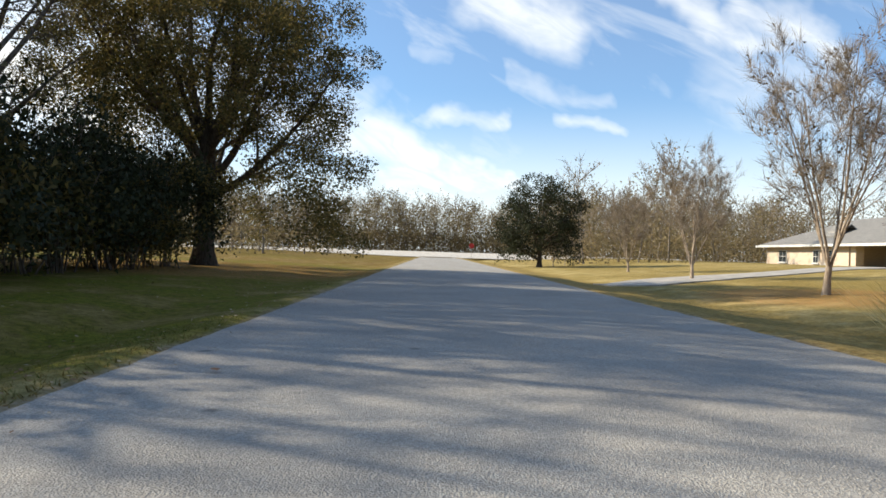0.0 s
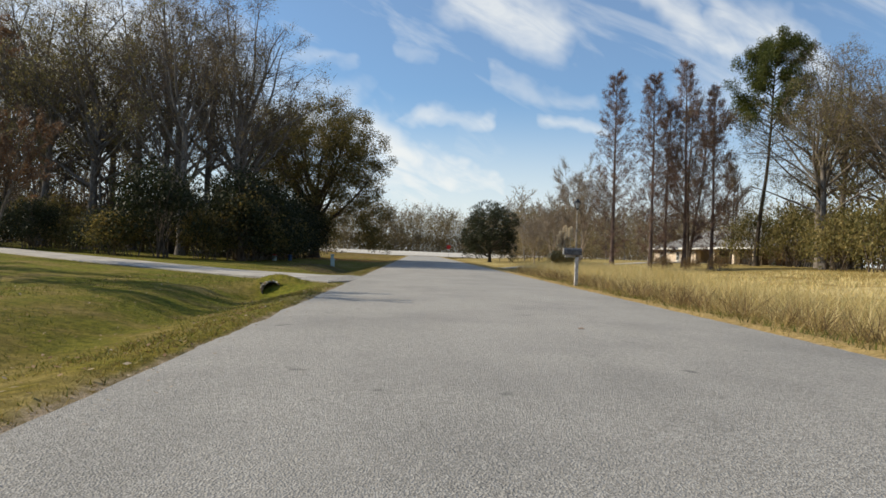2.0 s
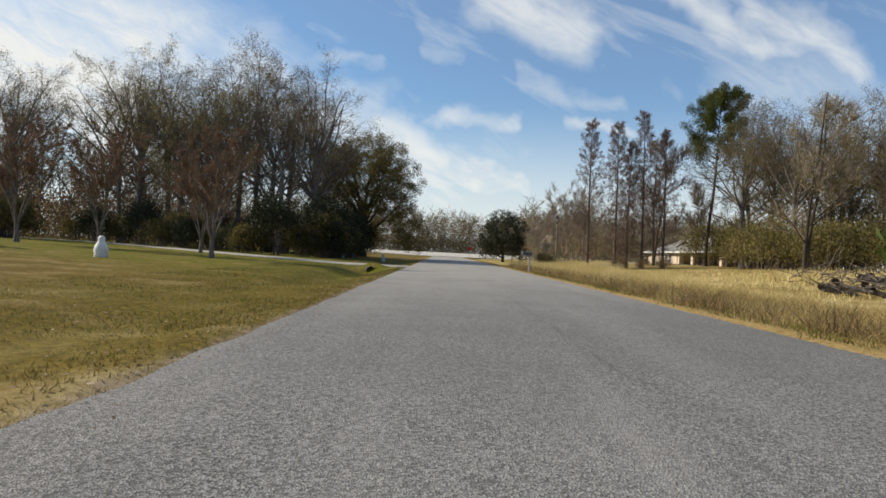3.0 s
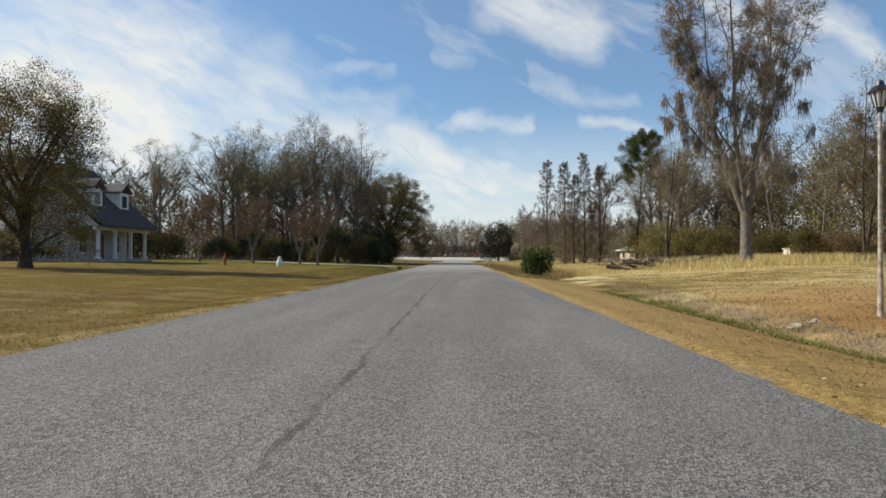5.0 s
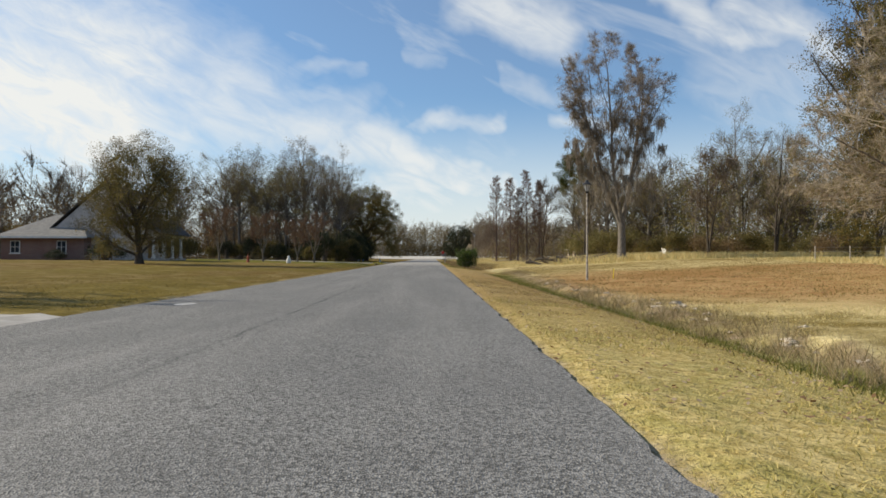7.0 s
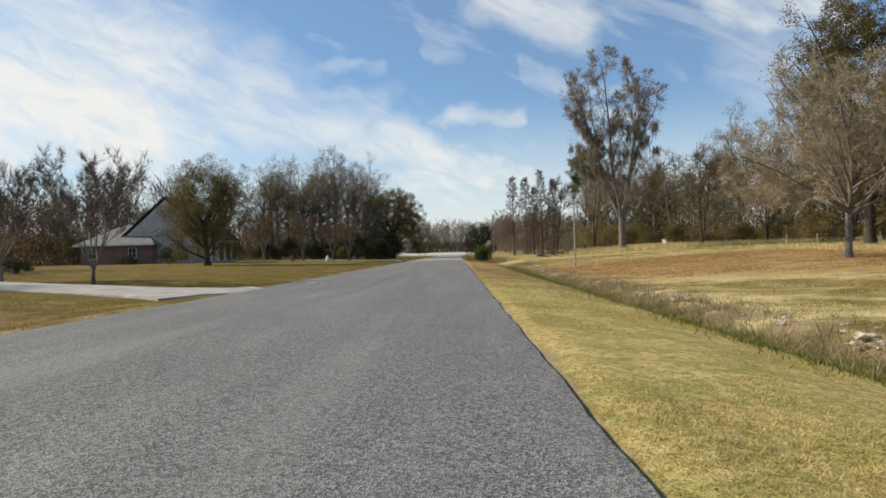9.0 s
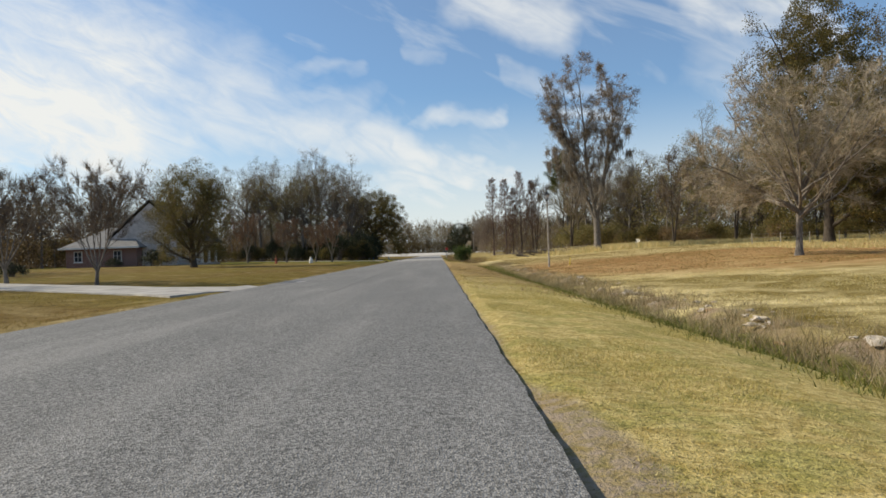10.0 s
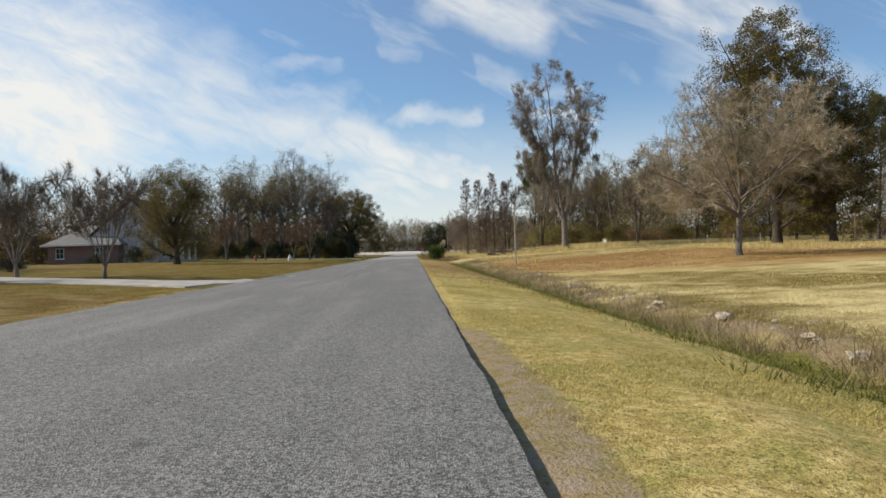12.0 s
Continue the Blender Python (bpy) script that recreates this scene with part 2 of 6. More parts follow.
    # leaf litter under the oak and under the bare trees across the road
    def patch(cx, cy, rx, ry, gain):
        ax = n.math("DIVIDE", n.math("SUBTRACT", x, cx), rx)
        ay = n.math("DIVIDE", n.math("SUBTRACT", y, cy), ry)
        r = n.math("ADD", n.math("SQRT", n.math("ADD", n.math("MULTIPLY", ax, ax), n.math("MULTIPLY", ay, ay))), n.math("MULTIPLY", wob, 0.14))
        return n.math("MULTIPLY", n.span(r, 1.15, 0.7), gain)
    for row in ((-9.5, -3.0, 8.0, 8.0, 0.85), (22.0, -96.0, 18.0, 17.0, 1.0), (38.0, -90.0, 16.0, 14.0, 0.9), (11.0, -9.0, 4.0, 4.5, 0.8), (13.5, -92.0, 6.0, 14.0, 0.7)):
        col = n.mix(n.math("MULTIPLY", patch(*row), n.span(n.math("ADD", n.math("MULTIPLY", fine, 0.5), n.math("MULTIPLY", tiny, 0.5)), 0.43, 0.56, 0.05, 0.95)), col, litter)
    # the wet bottom of the ditch, and its bare far bank
    ditch = n.math("MULTIPLY", n.span(z, -0.42, -0.60), n.math("MULTIPLY", n.span(x, 4.0, 5.0), n.span(x, 8.1, 7.5)))
    col = n.mix(n.math("MULTIPLY", ditch, n.span(mid, 0.35, 0.6, 0.4, 1.0)), col, n.mix(n.span(fine, 0.3, 0.72), (0.10, 0.115, 0.02), (0.27, 0.24, 0.06)))
    bank = n.math("MULTIPLY", n.math("MULTIPLY", n.span(x, 7.5, 7.9), n.span(n.math("ADD", x, n.math("MULTIPLY", wob, 0.3)), 8.75, 8.35)), n.span(y, -60.0, -85.0))
    col = n.mix(n.math("MULTIPLY", bank, n.span(mid, 0.36, 0.6)), col, n.mix(n.span(tiny, 0.35, 0.7), (0.20, 0.14, 0.085), (0.46, 0.36, 0.24)))
    # churned bare soil in the swale
    churn = n.math("MULTIPLY", patch(-6.0, -26.6, 1.9, 4.6, 1.0), n.span(n.math("ADD", n.math("MULTIPLY", fine, 0.5), n.math("MULTIPLY", mid, 0.5)), 0.40, 0.56))
    col = n.mix(churn, col, n.mix(n.span(tiny, 0.3, 0.7), (0.045, 0.03, 0.02), (0.17, 0.11, 0.07)))
    # bare, gravelly soil along the pavement's edge
    edge = n.math("ABSOLUTE", x)
    bare = n.math("ADD", n.math("MULTIPLY", leftside, 0.07), n.span(y, -132.6, -134.6, 0.0, 0.34))
    rim = n.span(n.math("SUBTRACT", n.math("ADD", edge, n.math("MULTIPLY", wob, 0.16)), bare), 3.25, 3.08)
    col = n.mix(n.math("MULTIPLY", rim, n.span(fine, 0.35, 0.65, 0.45, 1.0)), col, soil)
    # clippings and dead leaves
    col = n.mix(n.span(tiny, 0.64, 0.74, 0.0, 0.7), col, (0.46, 0.38, 0.23))
    col = n.mix(n.span(n.noise(at, 31.0, 2.0, 0.5), 0.63, 0.72, 0.0, 0.65), col, (0.07, 0.05, 0.02))
    high = n.math("ADD", n.math("MULTIPLY", fine, 1.2), tiny)
    return col, n.bump(high, 0.6, 0.035), 0.95


def brick_look(light, dark, mortar, size):
    def build(n, at):
        mp = n.add("ShaderNodeMapping")
        xyz = n.add("ShaderNodeSeparateXYZ")
        n.links.new(at, xyz.inputs[0])
        both = n.add("ShaderNodeCombineXYZ")
        n.put(both.inputs[0], n.math("ADD", xyz.outputs[0], xyz.outputs[1]))
        n.put(both.inputs[1], xyz.outputs[2])
        b = n.add("ShaderNodeTexBrick")
        n.links.new(both.outputs[0], b.inputs["Vector"])
        b.inputs["Scale"].default_value = 1.0
        b.inputs["Brick Width"].default_value, b.inputs["Row Height"].default_value, b.inputs["Mortar Size"].default_value = 0.21, size, 0.010
        b.inputs["Color1"].default_value, b.inputs["Color2"].default_value, b.inputs["Mortar"].default_value = (*light, 1), (*dark, 1), (*mortar, 1)
        col = n.mix(n.span(n.noise(at, 1.2, 4.0), 0.4, 0.7, 0.0, 0.35), b.outputs["Color"], dark)
        return col, n.bump(b.outputs["Fac"], -0.4, 0.01)
    return build


def shingle_look(a, b):
    def build(n, at):
        xyz = n.add("ShaderNodeSeparateXYZ")
        n.links.new(at, xyz.inputs[0])
        both = n.add("ShaderNodeCombineXYZ")
        n.put(both.inputs[0], n.math("ADD", xyz.outputs[0], xyz.outputs[1]))
        n.put(both.inputs[1], xyz.outputs[2])
        t = n.add("ShaderNodeTexBrick")
        n.links.new(both.outputs[0], t.inputs["Vector"])
        t.inputs["Scale"].default_value = 1.0
        t.inputs["Brick Width"].default_value, t.inputs["Row Height"].default_value, t.inputs["Mortar Size"].default_value = 0.3, 0.09, 0.008
        t.inputs["Color1"].default_value, t.inputs["Color2"].default_value = (*a, 1), (*b, 1)
        t.inputs["Mortar"].default_value = (*(0.5 * c for c in a), 1)
        col = n.mix(n.span(n.noise(at, 0.7, 4.0), 0.4, 0.7, 0.0, 0.4), t.outputs["Color"], a)
        return col, n.bump(t.outputs["Fac"], -0.3, 0.01)
    return build


ROAD = material("asphalt", road_look, 0.88, 0.25)
GROUND = material("winter_lawn", ground_look, 0.95, 0.1)
CONCRETE = plain("concrete", (0.40, 0.375, 0.34), 0.9, 0.14, 1.5)
GRAVEL = plain("pale_gravel", (0.56, 0.53, 0.48), 0.95, 0.2, 5.0, relief=0.5)
BARK_DARK = bark("dark_bark", (0.035, 0.028, 0.022), (0.105, 0.086, 0.068))
BARK_GREY = bark("grey_bark", (0.085, 0.072, 0.06), (0.25, 0.22, 0.19))
BARK_PALE = bark("pale_bark", (0.20, 0.15, 0.11), (0.46, 0.38, 0.30))
BARK_RED = bark("reddish_bark", (0.075, 0.052, 0.044), (0.21, 0.155, 0.135))
TWIG = plain("twig", (0.16, 0.125, 0.098), 0.9, 0.2, 2.0)
TWIG_PALE = plain("pale_twig", (0.30, 0.245, 0.19), 0.9, 0.2, 2.0)
TWIG_STRAW = plain("straw_twig", (0.42, 0.35, 0.26), 0.9, 0.2, 2.0)
TWIG_RED = plain("reddish_twig", (0.19, 0.125, 0.105), 0.9, 0.2, 2.0)
OAK_LEAF = leafy("oak_leaf", [(0.060, 0.062, 0.020), (0.11, 0.098, 0.032), (0.19, 0.135, 0.046), (0.29, 0.22, 0.07)], 0.5)
TAN_LEAF = leafy("tan_leaf", [(0.13, 0.105, 0.055), (0.21, 0.165, 0.085), (0.30, 0.235, 0.12), (0.25, 0.17, 0.09)], 0.4)
WEED_LEAF = leafy("dead_weed", [(0.17, 0.12, 0.055), (0.31, 0.235, 0.12), (0.50, 0.40, 0.24), (0.15, 0.15, 0.045)], 0.3)
OLIVE_LEAF = leafy("olive_leaf", [(0.10, 0.10, 0.035), (0.18, 0.155, 0.055), (0.28, 0.225, 0.085), (0.38, 0.30, 0.13)], 0.45)
BROWN_LEAF = leafy("brown_leaf", [(0.085, 0.06, 0.032), (0.15, 0.10, 0.05), (0.24, 0.16, 0.075), (0.30, 0.20, 0.10)])
RUST_LEAF = leafy("rust_leaf", [(0.12, 0.065, 0.038), (0.19, 0.10, 0.05), (0.25, 0.145, 0.078), (0.18, 0.13, 0.095)])
PINE_LEAF = leafy("pine_needle", [(0.045, 0.062, 0.014), (0.09, 0.105, 0.022), (0.15, 0.15, 0.035)])
DARK_LEAF = leafy("evergreen_leaf", [(0.016, 0.022, 0.009), (0.032, 0.040, 0.015), (0.055, 0.058, 0.022)], 0.2)
GREEN_LEAF = leafy("green_leaf", [(0.03, 0.055, 0.012), (0.07, 0.11, 0.02), (0.13, 0.16, 0.035)])
MOSS = leafy("grey_moss", [(0.16, 0.135, 0.105), (0.25, 0.215, 0.17), (0.36, 0.315, 0.255)], 0.3)
STRAW = leafy("dry_grass", [(0.42, 0.32, 0.12), (0.68, 0.53, 0.24), (0.84, 0.70, 0.38), (0.34, 0.33, 0.10)], 0.35)
TURF = leafy("short_grass", [(0.40, 0.32, 0.11), (0.66, 0.54, 0.24), (0.86, 0.73, 0.42), (0.46, 0.41, 0.14)], 0.3)
TURF_VERGE = leafy("verge_blade", [(0.46, 0.36, 0.12), (0.72, 0.58, 0.26), (0.30, 0.28, 0.07), (0.56, 0.45, 0.17), (0.19, 0.20, 0.045)], 0.3)
ROUGH_GRASS = leafy("rough_grass", [(0.22, 0.15, 0.06), (0.40, 0.29, 0.12), (0.62, 0.47, 0.22), (0.25, 0.22, 0.07), (0.17, 0.10, 0.05)], 0.35)
TURF_BROWN = leafy("brown_grass", [(0.12, 0.085, 0.02), (0.22, 0.155, 0.04), (0.36, 0.26, 0.09)], 0.3)
TURF_GREEN = leafy("green_grass", [(0.065, 0.085, 0.012), (0.14, 0.14, 0.025), (0.27, 0.215, 0.06)], 0.3)
LITTER = leafy("fallen_leaf", [(0.16, 0.08, 0.04), (0.30, 0.19, 0.09), (0.50, 0.42, 0.30)], 0.15)
WHITE = plain("white_paint", (0.74, 0.73, 0.70), 0.55, 0.06, 3.0)
TRIM = plain("cream_paint", (0.72, 0.66, 0.56), 0.6, 0.06, 3.0)
METAL_GREY = plain("galvanised_steel", (0.42, 0.42, 0.42), 0.45, 0.15, 4.0, 0.5, 0.6)
BLACK = plain("black_metal", (0.018, 0.018, 0.02), 0.45, 0.2, 8.0, 0.5)
POST_WOOD = plain("weathered_wood", (0.42, 0.38, 0.33), 0.85, 0.22, 7.0)
LENS = plain("frosted_glass", (0.55, 0.57, 0.58), 0.25, 0.06, 4.0, 0.5)
BRICK_TAN = material("tan_brick", brick_look((0.62, 0.50, 0.38), (0.52, 0.39, 0.29), (0.6, 0.56, 0.5), 0.075), 0.85)
BRICK_RED = material("red_brick", brick_look((0.25, 0.105, 0.075), (0.16, 0.07, 0.055), (0.36, 0.31, 0.27), 0.075), 0.85)
SHINGLE = material("grey_shingle", shingle_look((0.19, 0.185, 0.175), (0.27, 0.26, 0.245)), 0.9)
SHINGLE_DARK = material("dark_shingle", shingle_look((0.13, 0.122, 0.112), (0.19, 0.18, 0.165)), 0.9)
GLASS = plain("window_glass", (0.035, 0.045, 0.055), 0.08, 0.1, 1.0, 0.6, relief=0.02)
GARAGE = plain("brown_wood", (0.21, 0.11, 0.06), 0.6, 0.15, 3.0)
RED = plain("red_sign", (0.55, 0.03, 0.025), 0.4, 0.05, 2.0, 0.5)
TEAL = plain("pale_teal_plastic", (0.42, 0.52, 0.50), 0.5, 0.08, 3.0)
BLUE = plain("blue_plastic", (0.05, 0.13, 0.30), 0.45, 0.08, 3.0)
YELLOW = plain("yellow_plastic", (0.75, 0.55, 0.04), 0.5, 0.05, 3.0)
CLAY = plain("dried_mud", (0.36, 0.23, 0.12), 0.95, 0.2, 3.0, relief=0.6)
ROCK = plain("pale_rubble", (0.56, 0.48, 0.38), 0.95, 0.22, 4.0, relief=0.6)
DEADWOOD = bark("dead_wood", (0.085, 0.07, 0.058), (0.24, 0.205, 0.17), 4.0)
# near-black colour painted for the shade inside the culvert pipe
PIPE_SHADE = plain("pipe_shade", (0.035, 0.032, 0.03), 0.95, 0.2, 12.0, relief=0.5)


# ---------------------------------------------------------------- builders
def smooth(ob):
    ob.data.polygons.foreach_set("use_smooth", [True] * len(ob.data.polygons))
    return ob


def mesh_from(name, verts, faces, mat):
    me = bpy.data.meshes.new(name)
    me.from_pydata([tuple(v) for v in verts], [], [tuple(f) for f in faces])
    me.materials.append(mat)
    me.update()
    return me


def quads_mesh(name, verts, mat, per=3):
    """A mesh of loose faces of `per` corners each; verts is (n * per, 3)."""
    count = len(verts) // per
    me = bpy.data.meshes.new(name)
    me.vertices.add(len(verts))
    me.vertices.foreach_set("co", np.asarray(verts, np.float32).ravel())
    me.loops.add(count * per)
    me.loops.foreach_set("vertex_index", np.arange(count * per, dtype=np.int32))
    me.polygons.add(count)
    me.polygons.foreach_set("loop_start", np.arange(0, count * per, per, dtype=np.int32))
    me.materials.append(mat)
    me.update(calc_edges=True)
    return me


def thing(name, at=(0, 0, 0), turn=0.0, label="", category="", group="", kind=""):
    ob = new(name)
    ob.matrix_world = pose(*at, 0, 0, turn)
    ob.empty_display_size = 0.2
    return tagged(ob, label, category, group, kind)


def part(name, bm, mat, parent, label=""):
    me = bpy.data.meshes.new(name)
    bm.to_mesh(me)
    bm.free()
    me.materials.append(mat)
    ob = new(name, me)
    ob.parent = parent
    return tagged(ob, label)


def mesh_part(name, me, parent, label=""):
    ob = new(name, me)
    ob.parent = parent
    return tagged(ob, label)


def box(cx, cy, cz, sx, sy, sz, bevel=0.0, bm=None, turn=0.0):
    bm = bm or bmesh.new()
    made = bmesh.ops.create_cube(bm, size=1.0, matrix=Matrix.Translation((cx, cy, cz)) @ Matrix.Rotation(radians(turn), 4, "Z") @ Matrix.Diagonal((sx, sy, sz, 1)))
    if bevel:
        edges = {e for v in made["verts"] for e in v.link_edges}
        bmesh.ops.bevel(bm, geom=list(edges), offset=bevel, segments=2, affect="EDGES", profile=0.7)
    return bm


def pipe(p, q, r0, r1, sides=12, bm=None):
    bm = bm or bmesh.new()
    p, q = Vector(p), Vector(q)
    turn = (q - p).to_track_quat("Z", "Y").to_matrix().to_4x4()
    bmesh.ops.create_cone(bm, cap_ends=True, segments=sides, radius1=r0, radius2=r1, depth=(q - p).length, matrix=Matrix.Translation((p + q) / 2) @ turn)
    return bm


# ---------------------------------------------------------------- trees
def tubes(name, lines, mat):
    """One mesh of tapering tubes: each line is (points, radii, sides)."""
    verts, faces, base = [], [], 0
    for pts, radii, sides in lines:
        pts = np.asarray(pts)
        along = np.gradient(pts, axis=0)
        along /= np.linalg.norm(along, axis=1)[:, None] + 1e-9
        ref = np.array([0.31, 0.95, 0.1]) if abs(along[0][2]) > 0.7 else np.array([0.05, 0.1, 1.0])
        u = np.cross(along, ref)
        u /= np.linalg.norm(u, axis=1)[:, None] + 1e-9
        w = np.cross(along, u)
        ang = np.arange(sides) * 2 * math.pi / sides
        ring = pts[:, None] + np.asarray(radii)[:, None, None] * (np.cos(ang)[None, :, None] * u[:, None] + np.sin(ang)[None, :, None] * w[:, None])
        verts.append(ring.reshape(-1, 3))
        i = np.arange(len(pts) - 1)[:, None] * sides
        j, k = np.arange(sides)[None], (np.arange(sides)[None] + 1) % sides
        faces.append(np.stack([base + i + j, base + i + k, base + i + sides + k, base + i + sides + j], -1).reshape(-1, 4))
        base += ring.shape[0] * ring.shape[1]
    verts, faces = np.concatenate(verts), np.concatenate(faces)
    me = bpy.data.meshes.new(name)
    me.vertices.add(len(verts))
    me.vertices.foreach_set("co", verts.astype(np.float32).ravel())
    me.loops.add(faces.size)
    me.loops.foreach_set("vertex_index", faces.astype(np.int32).ravel())
    me.polygons.add(len(faces))
    me.polygons.foreach_set("loop_start", np.arange(0, faces.size, 4, dtype=np.int32))
    me.polygons.foreach_set("use_smooth", np.ones(len(faces), bool))
    me.materials.append(mat)
    me.update(calc_edges=True)
    return me


def limb(rng, start, way, length, r0, r1, steps, wander, lift):
    pts, d, p = [np.array(start, float)], np.array(way, float), np.array(start, float)
    for _ in range(steps):
        d = d + rng.normal(0, wander, 3)
        d[2] += lift / steps
        d /= np.linalg.norm(d)
        p = p + d * length / steps
        pts.append(p)
    f = np.linspace(0, 1, steps + 1)
    return np.array(pts), r0 + (r1 - r0) * f ** 0.8


def away(rng, along, degrees):
    """A direction turned from `along` by about so many degrees."""
    side = np.cross(along, rng.normal(0, 1, 3))
    side /= np.linalg.norm(side) + 1e-9
    a = radians(degrees)
    return along * math.cos(a) + side * math.sin(a)


def grow(rng, stems, levels):
    """Branches out from stems. levels: (count, from, to, angle, length, thin, steps, wander, lift, sides), length as a share of the parent's."""
    tiers = [stems]
    for count, f0, f1, angle, share, thin, steps, wander, lift, sides in levels:
        made = []
        for pts, radii, _ in tiers[-1]:
            total = np.linalg.norm(np.diff(pts, axis=0), axis=1).sum()
            for c in range(max(1, int(round(count * rng.uniform(0.75, 1.25))))):
                f = f0 + (f1 - f0) * (c + rng.uniform(0, 1)) / count
                f = min(f, 0.98)
                i = min(int(f * (len(pts) - 1)), len(pts) - 2)
                g = f * (len(pts) - 1) - i
                at = pts[i] * (1 - g) + pts[i + 1] * g
                along = pts[i + 1] - pts[i]
                along = along / (np.linalg.norm(along) + 1e-9)
                r = (radii[i] * (1 - g) + radii[i + 1] * g) * thin
                size = total * share * rng.uniform(0.7, 1.2) * (1.0 - 0.45 * f)
                p, rr = limb(rng, at, away(rng, along, angle * rng.uniform(0.7, 1.25)), size, r, r * 0.3, steps, wander, lift)
                made.append((p, rr, sides))
        tiers.append(made)
    return tiers


def scatter_leaves(rng, lines, count, size, spread, slim=0.6, low=0.2):
    """Leaves along the outer part of lines: a loose face each."""
    pick = rng.integers(0, len(lines), count)
    f = rng.uniform(low, 1.0, count)
    c = np.empty((count, 3))
    for k, (i, g) in enumerate(zip(pick, f)):
        pts = lines[i][0]
        x = g * (len(pts) - 1)
        j = min(int(x), len(pts) - 2)
        c[k] = pts[j] + (pts[j + 1] - pts[j]) * (x - j)
    c += ball_points(rng, count) * spread * 1.9
    return leaf_quads(rng, c, size, slim)


def ball_points(rng, count):
    """Points spread through a ball of radius one."""
    p = rng.normal(0, 1, (count, 3))
    return p / np.linalg.norm(p, axis=1)[:, None] * rng.uniform(0, 1, (count, 1)) ** 0.4


def leaf_quads(rng, c, size, slim):
    count = len(c)
    a = rng.normal(0, 1, (count, 3))
    a /= np.linalg.norm(a, axis=1)[:, None]
    b = np.cross(a, rng.normal(0, 1, (count, 3)))
    b /= np.linalg.norm(b, axis=1)[:, None] + 1e-9
    s = size * rng.uniform(0.6, 1.35, (count, 1))
    a, b = a * s * 0.5, b * s * 0.5 * slim
    return np.stack([c - a - b, c - a * 0.6 + b, c + a], 1).reshape(-1, 3)


def slivers(rng, lines, count, size, thick, rise=0.5):
    """Fine twigs: thin upright-leaning slips along lines."""
    pick, f = rng.integers(0, len(lines), count), rng.uniform(0.1, 1.0, count)
    c, d = np.empty((count, 3)), np.empty((count, 3))
    for k, (i, g) in enumerate(zip(pick, f)):
        pts = lines[i][0]
        x = g * (len(pts) - 1)
        j = min(int(x), len(pts) - 2)
        c[k], d[k] = pts[j] + (pts[j + 1] - pts[j]) * (x - j), pts[j + 1] - pts[j]
    d = d / (np.linalg.norm(d, axis=1)[:, None] + 1e-9) + rng.normal(0, 0.55, (count, 3)) + np.array((0, 0, rise))
    d = d / np.linalg.norm(d, axis=1)[:, None] * size * rng.uniform(0.5, 1.3, (count, 1))
    s = np.cross(d, rng.normal(0, 1, (count, 3)))
    s = s / (np.linalg.norm(s, axis=1)[:, None] + 1e-9) * thick
    return np.stack([c - s, c + s, c + d], 1).reshape(-1, 3)


def clump_crown(rng, centre, radii, clumps, leaves, leaf, loose, slim=0.65, floor=-0.75, skirt=False):
    """Leaves in uneven clumps through a dome, thicker to the outside."""
    u = rng.normal(0, 1, (clumps * 3, 3))
    u /= np.linalg.norm(u, axis=1)[:, None]
    u = u[u[:, 2] > floor][:clumps]
    if skirt:
        # the lower boughs hang as wide as the widest part
        low = u[:, 2] < 0
        u[low, 2] = rng.uniform(-1.0, 0.0, int(low.sum()))
        u[low, :2] *= (0.96 / (np.linalg.norm(u[low, :2], axis=1) + 1e-6))[:, None]
    mid = np.array(centre) + u * np.array(radii) * rng.uniform(0.35, 1.0, (len(u), 1)) ** 0.6
    pick = rng.integers(0, len(u), leaves)
    return leaf_quads(rng, mid[pick] + ball_points(rng, leaves) * loose * 1.8 * np.array((1, 1, 0.7)), leaf, slim)


def plant(name, tiers, bark_mat, twig_mat, leaves=None, leaf_mat=None, extra=None, extra_mat=None, extra_name="moss"):
    """A tree thing with its trunk, branches and crown, standing at the origin."""
    ob = new(name)
    mesh_part("trunk", tubes("trunk", tiers[0], bark_mat), ob)
    rest = tiers[1:]
    if rest:
        tagged(mesh_part("branchwork", tubes("branchwork", rest[0], bark_mat), ob), kind="stuff")
    fine = [b for t in rest[1:] for b in t]
    if fine:
        tagged(mesh_part("twigwork", tubes("twigwork", fine, twig_mat), ob), kind="stuff")
    if leaves is not None:
        tagged(mesh_part("crown", quads_mesh("crown", leaves, leaf_mat), ob), kind="stuff")
    if extra is not None:
        tagged(mesh_part(extra_name, quads_mesh(extra_name, extra, extra_mat), ob), kind="stuff")
    return ob


def root_flare(radii, pts, gain=0.7):
    h = np.asarray(pts)[:, 2] - pts[0][2]
    return radii * (1 + gain * np.exp(-h / 0.35))


def trunk_line(rng, height, r0, r1, steps=10, wander=0.03, at=(0, 0, -0.15), way=(0, 0, 1), lift=0.1, sides=12, flare=0.7):
    p, r = limb(rng, at, way, height, r0, r1, steps, wander, lift)
    if flare:
        p = np.insert(p, 1, p[0] * 0.93 + p[1] * 0.07, 0)
        p = np.insert(p, 2, p[0] * 0.7 + p[2] * 0.3, 0)
        r = np.insert(np.insert(r, 1, r[0]), 2, r[0])
        r = root_flare(r, p, flare)
    return p, r, sides


